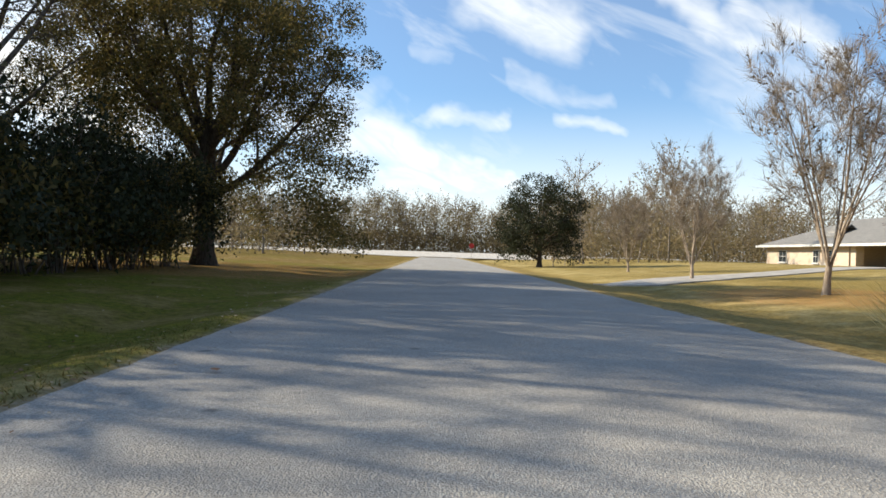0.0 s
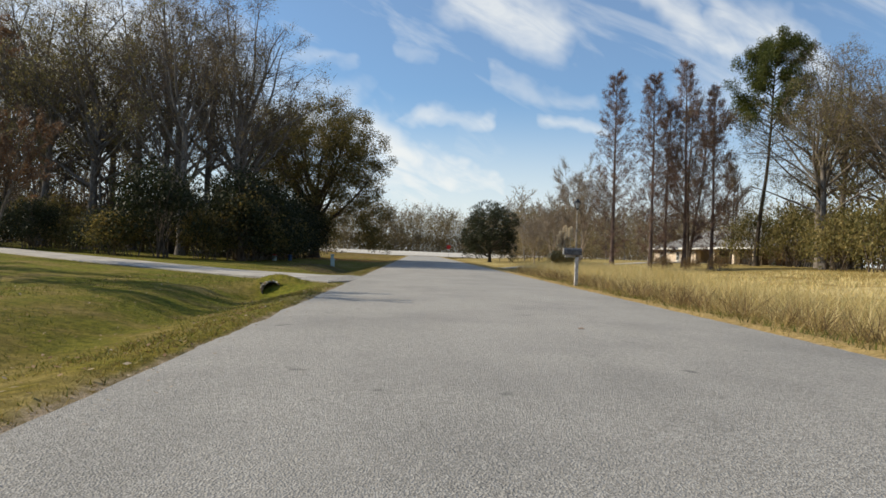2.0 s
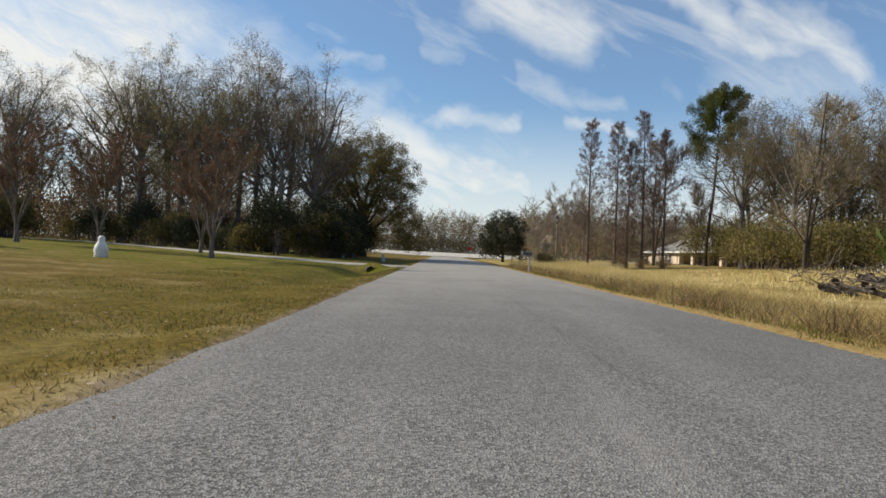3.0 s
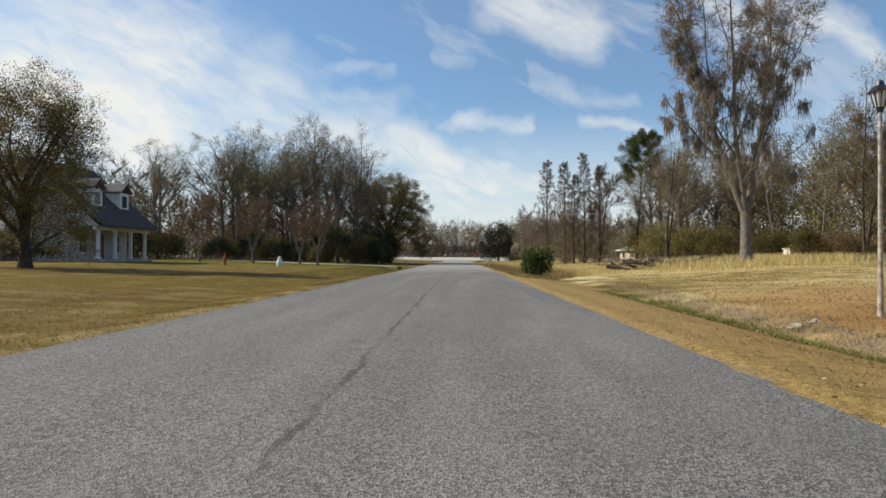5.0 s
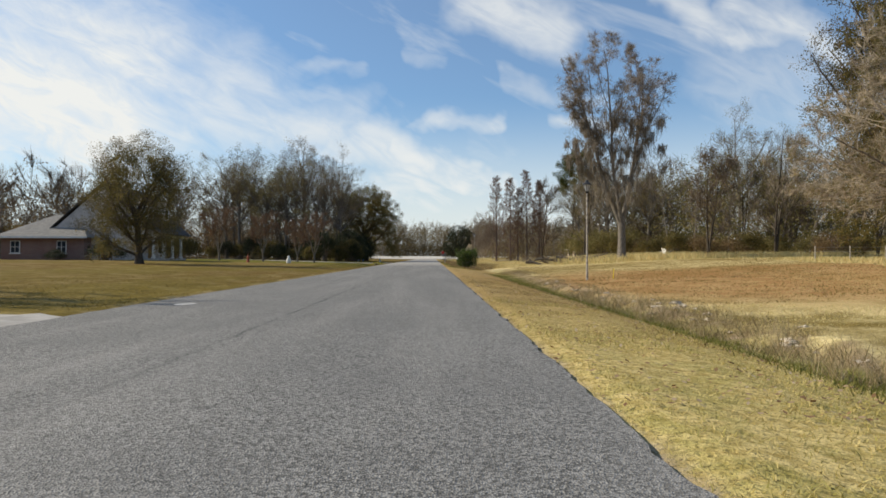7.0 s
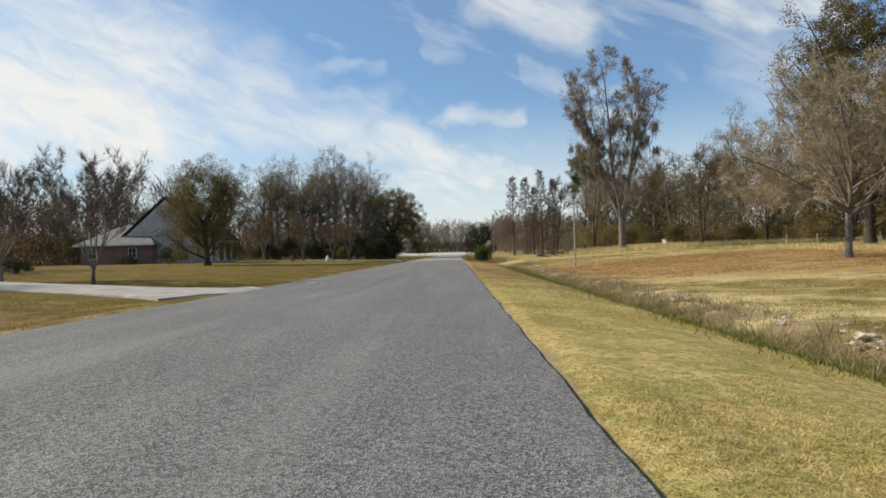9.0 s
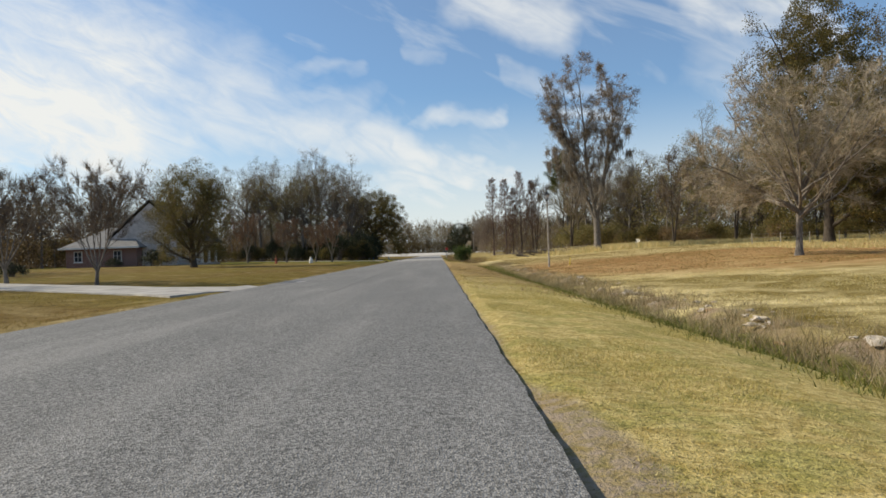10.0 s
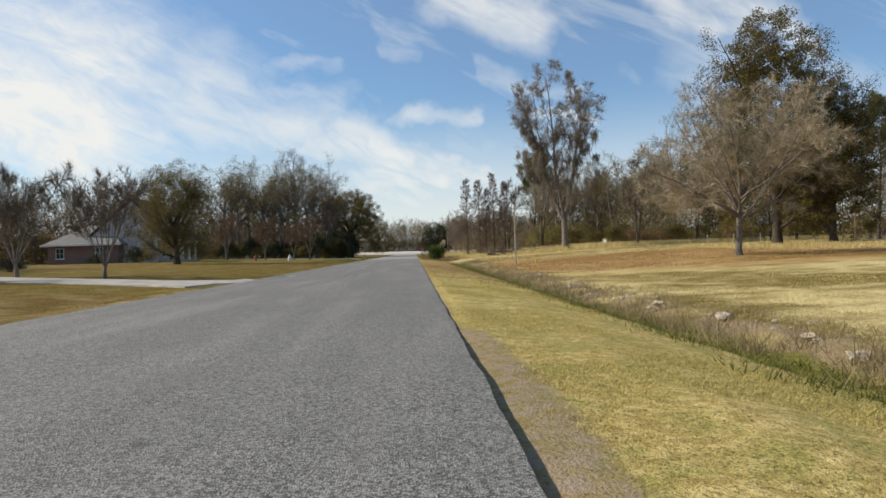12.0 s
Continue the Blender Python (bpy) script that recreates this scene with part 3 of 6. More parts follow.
def oak_tree(seed, height=14.5, leaves=26000, leaf=0.19, mat=None, spread=0.42, wide=0.46, floor=-0.55, share=0.6, skirt=False, low=0.32):
    rng = np.random.default_rng(seed)
    k0 = min(1.1, (height / 14.5) ** 1.3)
    stem = trunk_line(rng, height * 0.42, 0.42 * k0, 0.30 * k0, 8, 0.02)
    limbs = []
    for k in range(15):
        f = rng.uniform(low, 1.0)
        i = f * (len(stem[0]) - 1)
        j = min(int(i), len(stem[0]) - 2)
        at = stem[0][j] + (stem[0][j + 1] - stem[0][j]) * (i - j)
        az = k * 2.4 + rng.uniform(-0.3, 0.3)
        tilt = radians(rng.uniform(22, 40) + (1 - f) * 55)
        way = (math.cos(az) * math.sin(tilt), math.sin(az) * math.sin(tilt), math.cos(tilt))
        p, r = limb(rng, at, way, height * rng.uniform(0.42, 0.56), 0.19 * k0, 0.03 * k0, 9, 0.07, 0.35)
        limbs.append((p, r, 7))
    tiers = [[stem]] + grow(rng, limbs, [(8, 0.2, 1.0, 42, 0.45, 0.55, 5, 0.10, 0.15, 5), (6, 0.2, 1.0, 45, 0.5, 0.55, 3, 0.13, 0.0, 3)])
    tips = tiers[-1]
    inner = scatter_leaves(rng, tips, int(leaves * (1 - share)), leaf, spread, 0.7)
    outer = clump_crown(rng, (0, 0, height * (0.50 if skirt else 0.55)), (height * wide, height * wide, height * (0.49 if skirt else 0.45)), 760, int(leaves * share), leaf, min(height * 0.027, 0.36), 0.7, floor, skirt)
    return plant("oak_tree", tiers, BARK_DARK, TWIG, np.concatenate([inner, outer]), mat or OAK_LEAF,
                 slivers(rng, tips, 5000, 0.045 * height, 0.0006 * height), TWIG, "fine_twigwork")


def wood_tree(seed, height=17.0, leaves=9000, leaf=0.12, mat=None, twig=TWIG, bark_mat=None, stem_share=0.42, tilts=(8, 50), limbs=13, name="bare_tree", reach=(0.32, 0.50), haze=5000, first=0.45, spread=0.30, leafy_share=0.6, lift=0.12):
    """A round-headed tree: a stem that breaks into arching limbs, boughs, twigs and thin clumps of leaves."""
    rng = np.random.default_rng(seed)
    stem = trunk_line(rng, height * stem_share, 0.016 * height, 0.011 * height, 8, 0.03, sides=9)
    mains = []
    for k in range(limbs):
        f = rng.uniform(first, 1.0) if k > 3 else 0.98
        i = f * (len(stem[0]) - 1)
        j = min(int(i), len(stem[0]) - 2)
        at = stem[0][j] + (stem[0][j + 1] - stem[0][j]) * (i - j)
        az = k * 2.4 + rng.uniform(-0.4, 0.4)
        tilt = radians(tilts[0] + (tilts[1] - tilts[0]) * (rng.uniform(0.35, 1) if k > 3 else 0.2) + (1 - f) * 32)
        way = (math.cos(az) * math.sin(tilt), math.sin(az) * math.sin(tilt), math.cos(tilt))
        p, r = limb(rng, at, way, height * rng.uniform(*reach), 0.0075 * height, 0.0016 * height, 8, 0.09, lift)
        mains.append((p, r, 5))
    tiers = [[stem]] + grow(rng, mains, [(8, 0.25, 1.0, 50, 0.46, 0.5, 4, 0.13, 0.12, 3), (6, 0.2, 1.0, 50, 0.5, 0.55, 2, 0.15, 0.0, 3)])
    boughs = [b for b in tiers[-1] if rng.uniform(0, 1) < leafy_share]
    return plant(name, tiers, bark_mat or BARK_GREY, twig, scatter_leaves(rng, boughs, leaves, leaf, spread) if leaves else None, mat or BROWN_LEAF,
                 slivers(rng, tiers[-1] + tiers[-2], haze, 0.042 * height, 0.0006 * height, 0.15), twig, "fine_twigwork")


def far_tree(seed, height=14.0, mat=None, twig=TWIG, leaves=500, leaf=0.17, haze=2200):
    """A light, broad-crowned bare tree for the distance."""
    rng = np.random.default_rng(seed)
    stems = []
    for k in range(2):
        az = rng.uniform(0, 6.28)
        way = (math.cos(az) * 0.12 * k, math.sin(az) * 0.12 * k, 1)
        stems.append(trunk_line(rng, height * (0.9 - 0.12 * k), 0.17, 0.03, 6, 0.04, (0.1 * k, 0, -0.15), way, 0.1, 5, 0))
    tiers = grow(rng, stems, [(10, 0.15, 0.97, 46, 0.40, 0.5, 4, 0.10, 0.35, 3), (4, 0.2, 1.0, 42, 0.5, 0.6, 2, 0.12, 0.15, 3)])
    return plant("bare_tree", tiers, BARK_DARK, twig, scatter_leaves(rng, tiers[-1], leaves, leaf, 0.4), mat or BROWN_LEAF,
                 slivers(rng, tiers[-1] + tiers[-2], haze, 1.1, 0.017), twig, "fine_twigwork")


def cypress_tree(seed, height=14.5, leaves=6500, rust=0.0):
    rng = np.random.default_rng(seed)
    stem = trunk_line(rng, height, 0.17, 0.02, 12, 0.010, flare=1.2)
    limbs = []
    for k in range(78):
        f = 0.20 + 0.79 * (k + rng.uniform(0, 1)) / 78
        i = f * (len(stem[0]) - 1)
        j = min(int(i), len(stem[0]) - 2)
        at = stem[0][j] + (stem[0][j + 1] - stem[0][j]) * (i - j)
        az = k * 2.4 + rng.uniform(-0.4, 0.4)
        size = (0.35 + 2.5 * (1 - f) ** 0.6 * min(1.0, (f - 0.1) * 4)) * rng.uniform(0.75, 1.15)
        way = (math.cos(az), math.sin(az), 0.35 + 0.5 * f)
        p, r = limb(rng, at, np.array(way) / np.linalg.norm(way), size, 0.026, 0.006, 4, 0.06, 0.2)
        limbs.append((p, r, 4))
    tiers = [[stem]] + grow(rng, limbs, [(7, 0.2, 1.0, 48, 0.45, 0.6, 2, 0.1, 0.1, 3), (2, 0.2, 1.0, 45, 0.5, 0.6, 1, 0.1, 0.05, 3)])
    upper = [b for b in tiers[-1] if b[0][0][2] > height * (0.45 - 0.25 * rust) + rng.normal(0, height * 0.14)]
    return plant("bald_cypress", tiers, BARK_RED, TWIG_RED, scatter_leaves(rng, upper, int(leaves * 1.6), 0.085, 0.10, 0.45), RUST_LEAF,
                 slivers(rng, tiers[-1] + tiers[-2], 7500, 0.45, 0.009, 0.2), TWIG_RED, "fine_twigwork")


def pine_tree(seed, height=20.0, low=0.58, leaves=34000, mat=None):
    rng = np.random.default_rng(seed)
    stem = trunk_line(rng, height * 0.98, 0.24, 0.04, 12, 0.018)
    limbs = []
    for k in range(44):
        f = low + (0.99 - low) * (k + rng.uniform(0, 1)) / 44
        i = f * (len(stem[0]) - 1)
        j = min(int(i), len(stem[0]) - 2)
        at = stem[0][j] + (stem[0][j + 1] - stem[0][j]) * (i - j)
        az = k * 2.4 + rng.uniform(-0.5, 0.5)
        g = (f - low) / (0.99 - low)
        size = (1.2 + 2.9 * math.sin(math.pi * min(0.90, 0.22 + 0.66 * g))) * rng.uniform(0.7, 1.1)
        way = np.array((math.cos(az), math.sin(az), 0.25 + 0.55 * g))
        p, r = limb(rng, at, way / np.linalg.norm(way), size, 0.06, 0.012, 5, 0.10, 0.3)
        limbs.append((p, r, 5))
    tiers = [[stem]] + grow(rng, limbs, [(6, 0.35, 1.0, 45, 0.34, 0.5, 3, 0.12, 0.2, 3)])
    leafy = [b for b in tiers[-1] + tiers[-2] if b[0][0][2] > height * rng.uniform(low, low + 0.12)]
    return plant("pine_tree", tiers, BARK_DARK, TWIG, scatter_leaves(rng, leafy, leaves, 0.26, 0.30, 0.26, 0.45), mat or PINE_LEAF)


def vase_tree(seed, height=6.0, stems=5, leaves=500, mat=None, leaf=0.12, bark_mat=None, twig=None, fine=5, name="crape_myrtle", trunk=0.9, flat=0.34, haze=3500, open_=30, lift=0.25, girth=1.0):
    rng = np.random.default_rng(seed)
    base = trunk_line(rng, trunk, 0.11 * girth * height / 6, 0.10 * girth * height / 6, 4, 0.02, flare=0.9)
    top = base[0][-1]
    limbs = []
    for k in range(stems):
        az = k * 6.28 / stems + rng.uniform(-0.4, 0.4)
        out = flat * rng.uniform(0.6, 1.25)
        way = np.array((math.cos(az) * out, math.sin(az) * out, 1.0))
        p, r = limb(rng, top - np.array((0, 0, 0.15)), way / np.linalg.norm(way), (height - trunk) * rng.uniform(0.8, 1.0), 0.062 * girth * height / 6, 0.012 * girth, 8, 0.045, 0.1)
        limbs.append((p, r, 6))
    tiers = [[base]] + grow(rng, limbs, [(8, 0.22, 1.0, open_, 0.5, 0.55, 5, 0.07, lift, 4), (6, 0.2, 1.0, open_, 0.5, 0.6, 3, 0.09, 0.15, 3), (fine, 0.2, 1.0, open_, 0.55, 0.7, 2, 0.1, 0.05, 3)])
    return plant(name, tiers, bark_mat or BARK_PALE, twig or TWIG_PALE, scatter_leaves(rng, tiers[-1], leaves, leaf, 0.08) if leaves else None, mat or BROWN_LEAF,
                 slivers(rng, tiers[-1] + tiers[-2], haze, 0.07 * height, 0.0012 * girth * height), twig or TWIG_PALE, "fine_twigwork")


def moss_tree(seed):
    """The tall forked cypress hung with grey moss."""
    rng = np.random.default_rng(seed)
    stem = trunk_line(rng, 4.4, 0.46, 0.36, 8, 0.012, flare=0.8, sides=16)
    top = stem[0][-1]
    mains = []
    for way, size, girth, lift in (((-0.42, 0.05, 1), 19.5, 0.27, 0.25), ((-0.10, -0.1, 1), 19.5, 0.24, 0.05), ((0.16, 0.08, 1), 20.0, 0.28, 0.02)):
        w = np.array(way) / np.linalg.norm(way)
        p, r = limb(rng, top - np.array((0, 0, 0.5)), w, size, girth, 0.03, 14, 0.05, lift)
        mains.append((p, r, 10))
    _, forks = grow(rng, mains, [(6, 0.20, 0.80, 20, 0.55, 0.55, 8, 0.09, 0.25, 7)])
    boughs = grow(rng, mains + forks, [(11, 0.10, 1.0, 42, 0.26, 0.42, 5, 0.15, 0.2, 4), (6, 0.2, 1.0, 52, 0.55, 0.55, 4, 0.18, 0.05, 3), (4, 0.2, 1.0, 50, 0.6, 0.6, 2, 0.18, 0.0, 3)])
    tiers = [[stem], mains + forks + boughs[1], boughs[2], boughs[3]]
    knots, hang = [], [b for b in boughs[1] + boughs[2] if b[0][0][2] < rng.uniform(3, 17)]
    for k in range(520):
        pts = hang[rng.integers(0, len(hang))][0]
        knots.append(pts[rng.integers(1, len(pts))])
    knots = np.array(knots)
    heavy = rng.uniform(0.2, 1.0, len(knots)) ** 2.0
    pick = rng.integers(0, len(knots), 11000)
    c = knots[pick] + rng.normal(0, 1, (len(pick), 3)) * (0.16, 0.16, 0.2)
    ob = plant("mossy_cypress", tiers, BARK_GREY, TWIG, scatter_leaves(rng, tiers[-1], 1500, 0.10, 0.25), BROWN_LEAF,
               moss_strands(rng, c, 0.8, 3.0, heavy[pick]), MOSS)
    tagged(mesh_part("fine_twigwork", quads_mesh("fine_twigwork", slivers(rng, tiers[-1] + tiers[-2], 36000, 0.65, 0.012, 0.2), TWIG_PALE), ob), kind="stuff")
    return ob


def moss_strands(rng, c, short, long, heavy):
    count = len(c)
    drop = rng.uniform(short, long, (count, 1)) * rng.uniform(0.3, 1.0, (count, 1)) * heavy[:, None]
    az = rng.uniform(0, 6.28, count)
    side = np.stack([np.cos(az), np.sin(az), 0 * az], 1) * rng.uniform(0.02, 0.045, (count, 1))
    sway = np.stack([rng.normal(0, 0.14, count), rng.normal(0, 0.14, count), -np.ones(count)], 1) * drop
    return np.stack([c - side, c + side, c + sway], 1).reshape(-1, 3)


def wood_mass(name, seed, places, height, girth, twig, leaf_mat, label, slips=300, leaves=220, thick=0.036, leaf=0.36, under=0.5):
    """A far wood as one mass: many trunks, each with a haze of twigs and some leaves."""
    rng = np.random.default_rng(seed)
    trunks, haze, dots = [], [], []
    for x, y, size, tall in places:
        h, z = height * size * tall, height_at(x, y)
        p, r = limb(rng, (x, y, z - 0.2), (rng.normal(0, 0.08), rng.normal(0, 0.08), 1), h * 0.92, 0.13 * size, 0.03, 4, 0.05, 0.1)
        trunks.append((p, r, 3))
        tops = []
        for k in range(13):
            f = rng.uniform(0.12, 0.95)
            i = min(int(f * 4), 3)
            at = p[i] + (p[i + 1] - p[i]) * (f * 4 - i)
            az = rng.uniform(0, 6.28)
            reach = girth * size * (0.45 + 0.75 * math.sin(math.pi * min(0.9, 0.15 + 0.8 * f))) * rng.uniform(0.6, 1.1)
            q, qr = limb(rng, at, np.array((math.cos(az), math.sin(az), 0.9)) / 1.35, reach, 0.05 * size, 0.015, 3, 0.1, 0.3)
            trunks.append((q, qr, 3))
            tops.append((q, qr, 3))
        haze.append(slivers(rng, tops, slips, 0.09 * h, thick, 0.25))
        dots.append(scatter_leaves(rng, tops, leaves // 2, leaf, 0.6, 0.7))
        ball = rng.normal(0, 1, (leaves, 3))
        ball *= (rng.uniform(0.2, 1.0, (leaves, 1)) ** 0.5) / np.linalg.norm(ball, axis=1)[:, None]
        dots.append(leaf_quads(rng, p[2] + ball * (girth * size * 0.85, girth * size * 0.85, h * 0.46), leaf, 0.6))
        low = np.array((x, y, z)) + rng.normal(0, 1, (int(leaves * under), 3)) * (girth * 0.55, girth * 0.55, 0.0)
        low[:, 2] += rng.uniform(0.0, 0.38, len(low)) * h
        dots.append(leaf_quads(rng, low, leaf * 1.2, 0.7))
    ob = tagged(new(name), label, "trees", kind="stuff")
    tagged(mesh_part("trunkwork", tubes("trunkwork", trunks, BARK_GREY), ob), kind="stuff")
    tagged(mesh_part("twig_haze", quads_mesh("twig_haze", np.concatenate(haze), twig), ob), kind="stuff")
    tagged(mesh_part("foliage", quads_mesh("foliage", np.concatenate(dots), leaf_mat), ob), kind="stuff")


def shrub(seed, size=(2.0, 2.0, 1.6), leaves=3500, leaf=0.13, mat=None, name="shrub", twigs=True):
    """A bush: stems that fan out, and leaves in uneven clumps."""
    rng = np.random.default_rng(seed)
    stems = []
    for k in range(16):
        az, out = rng.uniform(0, 6.28), rng.uniform(0.1, 0.8)
        way = np.array((math.cos(az) * out * size[0] / size[2] * 0.6, math.sin(az) * out * size[1] / size[2] * 0.6, 1))
        p, r = limb(rng, (rng.normal(0, 0.1 * size[0]), rng.normal(0, 0.1 * size[1]), -0.05), way / np.linalg.norm(way), size[2] * rng.uniform(0.7, 1.0), 0.03, 0.008, 5, 0.10, 0.1)
        stems.append((p, r, 4))
    tiers = grow(rng, stems, [(6, 0.2, 1.0, 45, 0.45, 0.6, 3, 0.12, 0.1, 3)])
    ob = new(name)
    tagged(mesh_part("stemwork", tubes("stemwork", tiers[0] + (tiers[1] if twigs else []), TWIG), ob), kind="stuff")
    clumps = 60
    u = rng.normal(0, 1, (clumps, 3))
    u /= np.linalg.norm(u, axis=1)[:, None]
    u[:, 2] = np.abs(u[:, 2]) * 1.1 - 0.25
    mid = u * rng.uniform(0.55, 1.0, (clumps, 1)) * np.array((size[0] * 0.5, size[1] * 0.5, size[2] * 0.62)) + np.array((0, 0, size[2] * 0.36))
    pick = rng.integers(0, clumps, leaves)
    c = mid[pick] + rng.normal(0, 1, (leaves, 3)) * np.array(size) * 0.085
    c[:, 2] = np.abs(c[:, 2])
    tagged(mesh_part("foliage", quads_mesh("foliage", leaf_quads(rng, c, leaf, 0.6), mat or DARK_LEAF), ob), kind="stuff")
    return ob


def stand(ob, x, y, z=0.0, turn=0.0, size=1.0, label="", category="tree", group=""):
    ob.matrix_world = pose(x, y, z, 0, 0, turn) @ Matrix.Diagonal((size, size, size, 1))
    return tagged(ob, label, category, group)


def again(ob, x, y, z=0.0, turn=0.0, size=1.0, tall=1.0):
    m = pose(x, y, z, 0, 0, turn)
    made = copy_thing(ob, m)
    made.matrix_basis = m @ Matrix.Diagonal((size, size, size * tall, 1))
    return made


# ---------------------------------------------------------------- the ground
def ease(v, a, b):
    t = np.clip((np.asarray(v, float) - a) / (b - a), 0, 1)
    return t * t * (3 - 2 * t)


DRIVES = (((-3.0, -40.4), (-24.0, -25.5)), ((-3.0, -118.4), (-30.0, -101.5)))


def ground_height(x, y):
    """Height of the land: a flat road bed, a ditch on the right-hand side, a lawn that climbs to the woods."""
    x, y = np.asarray(x, float), np.asarray(y, float)
    z = np.interp(np.abs(x), [0, 3.0, 3.3, 4.4], [-0.09, -0.09, -0.06, -0.06])
    right = np.interp(x, [3.3, 4.5, 5.6, 6.3, 6.9, 7.6, 8.3, 9.0, 12, 18, 24, 40, 90], [-0.05, -0.11, -0.30, -0.47, -0.68, -0.72, -0.54, -0.46, -0.38, -0.18, 0.0, 0.2, 0.4])
    shallow = np.interp(x, [3.3, 4.5, 5.6, 6.5, 8.0, 10, 14, 24, 90], [-0.05, -0.10, -0.30, -0.36, -0.22, -0.12, 0.0, 0.15, 0.4])
    k = ease(y, -62, -96)
    right = right * k + shallow * (1 - k)
    right = right + 0.55 * ease(x, 12, 30) * ease(y, -112, -50)
    left = np.interp(-x, [3.3, 4.2, 5.0, 6.2, 9, 20, 30, 90], [-0.05, -0.09, -0.12, -0.05, 0.02, 0.22, 0.42, 0.6])
    swale = -0.22 * np.exp(-((x + 4.9) / 0.9) ** 2) * ease(y, -64, -52) * ease(y, -14, -24)
    for (ax, ay), (bx, by) in DRIVES:
        # the land is filled up to carry the drives
        t = np.clip(((x - ax) * (bx - ax) + (y - ay) * (by - ay)) / ((bx - ax) ** 2 + (by - ay) ** 2), 0, 1)
        far = np.hypot(x - ax - t * (bx - ax), y - ay - t * (by - ay))
        fill = ease(far, 4.2, 2.9)
        swale, left = swale * (1 - fill), left * (1 - fill) + np.maximum(left, -0.05) * fill
    mound = 0.26 * np.exp(-((x + 4.85) / 0.7) ** 2 - ((y + 43.1) / 0.45) ** 2) - 0.24 * np.exp(-((x + 4.95) / 0.5) ** 2 - ((y + 44.2) / 0.6) ** 2)
    z = np.where(x > 3.3, right, np.where(x < -3.3, left + swale + mound, z))
    # turf grown up to the pavement, but for the washed-out end
    return z + 0.045 * np.exp(-((np.abs(x) - 3.35) / 0.4) ** 2) * ease(y, -135.0, -133.2)


def height_at(x, y):
    return float(ground_height(np.array([x]), np.array([y]))[0])


def build_ground():
    xs = np.unique(np.concatenate([np.linspace(-1600, -100, 12), np.linspace(-100, -24, 30), np.linspace(-24, -9, 40), np.linspace(-9, 12, 105), np.linspace(12, 40, 50), np.linspace(40, 110, 20), np.linspace(110, 1600, 12)]))
    ys = np.unique(np.concatenate([np.linspace(-700, -170, 10), np.linspace(-170, -142, 20), np.linspace(-141, -100, 190), np.linspace(-100, -20, 150), np.linspace(-20, 120, 60), np.linspace(120, 2500, 20)]))
    gx, gy = np.meshgrid(xs, ys)
    z = ground_height(gx, gy)
    off = np.clip((np.abs(gx) - 3.15) / 0.5, 0, 1)
    rough = np.array([noise.noise((a * 0.7, b * 0.7, 0.3)) * 0.035 + noise.noise((a * 2.6, b * 2.6, 4.0)) * 0.022 for a, b in zip(gx.ravel(), gy.ravel())]).reshape(gx.shape)
    bank = np.exp(-((gx - 8.0) / 0.55) ** 2) * (gy < -96)
    lumps = np.array([noise.noise((a * 1.7, b * 1.2, 9.0)) for a, b in zip(gx.ravel(), gy.ravel())]).reshape(gx.shape)
    for (ax, ay), (bx, by) in DRIVES:
        t = np.clip(((gx - ax) * (bx - ax) + (gy - ay) * (by - ay)) / ((bx - ax) ** 2 + (by - ay) ** 2), 0, 1)
        off = off * (0.15 + 0.85 * ease(np.hypot(gx - ax - t * (bx - ax), gy - ay - t * (by - ay)), 2.4, 3.4))
    z = z + rough * off + bank * lumps * 0.22
    verts = np.stack([gx, gy, z], -1).reshape(-1, 3)
    w = len(xs)
    i = (np.arange(len(ys) - 1)[:, None] * w + np.arange(w - 1)[None]).ravel()
    faces = np.stack([i, i + 1, i + w + 1, i + w], -1)
    ob = new("ground", mesh_from("ground", verts, faces, GROUND))
    smooth(ob)
    tagged(ob, "dormant straw and olive winter lawn with leaf litter", "ground", kind="structure")


def build_road():
    """A slab of asphalt, crowned, with a ragged edge."""
    ys = np.concatenate([np.linspace(-420, -150, 40), np.linspace(-149, -95, 420), np.linspace(-94.8, -15, 420), np.linspace(-14, 78, 60)])
    def ragged(seed):
        return np.array([noise.noise((0.9 * y, seed, 0)) * 0.10 + noise.noise((4.1 * y, seed, 2)) * 0.035 for y in ys])
    le, re = -3.1 + ragged(3.0) * 0.7, 3.1 + ragged(8.0) * 0.3 + np.array([noise.noise((7.0 * y, 5.0, 1.0)) * 0.05 + noise.noise((2.2 * y, 9.0, 4.0)) * 0.05 for y in ys]) * ease(ys, -131, -122)
    cross = np.linspace(0, 1, 13)
    rows = []
    for y, a, b in zip(ys, le, re):
        x = a + (b - a) * cross
        z = 0.012 - 0.028 * (np.abs(x) / 3.1) ** 2
        rows.append(np.concatenate([[[a - 0.02, y, -0.12]], np.stack([x, np.full(13, y), z], 1), [[b + 0.02, y, -0.12]]]))
    verts = np.concatenate(rows)
    w = 15
    i = (np.arange(len(ys) - 1)[:, None] * w + np.arange(w - 1)[None]).ravel()
    ob = new("road", mesh_from("road", verts, np.stack([i, i + 1, i + w + 1, i + w], -1), ROAD))
    tagged(ob, "weathered grey chip-seal asphalt road without markings", "road", kind="structure")


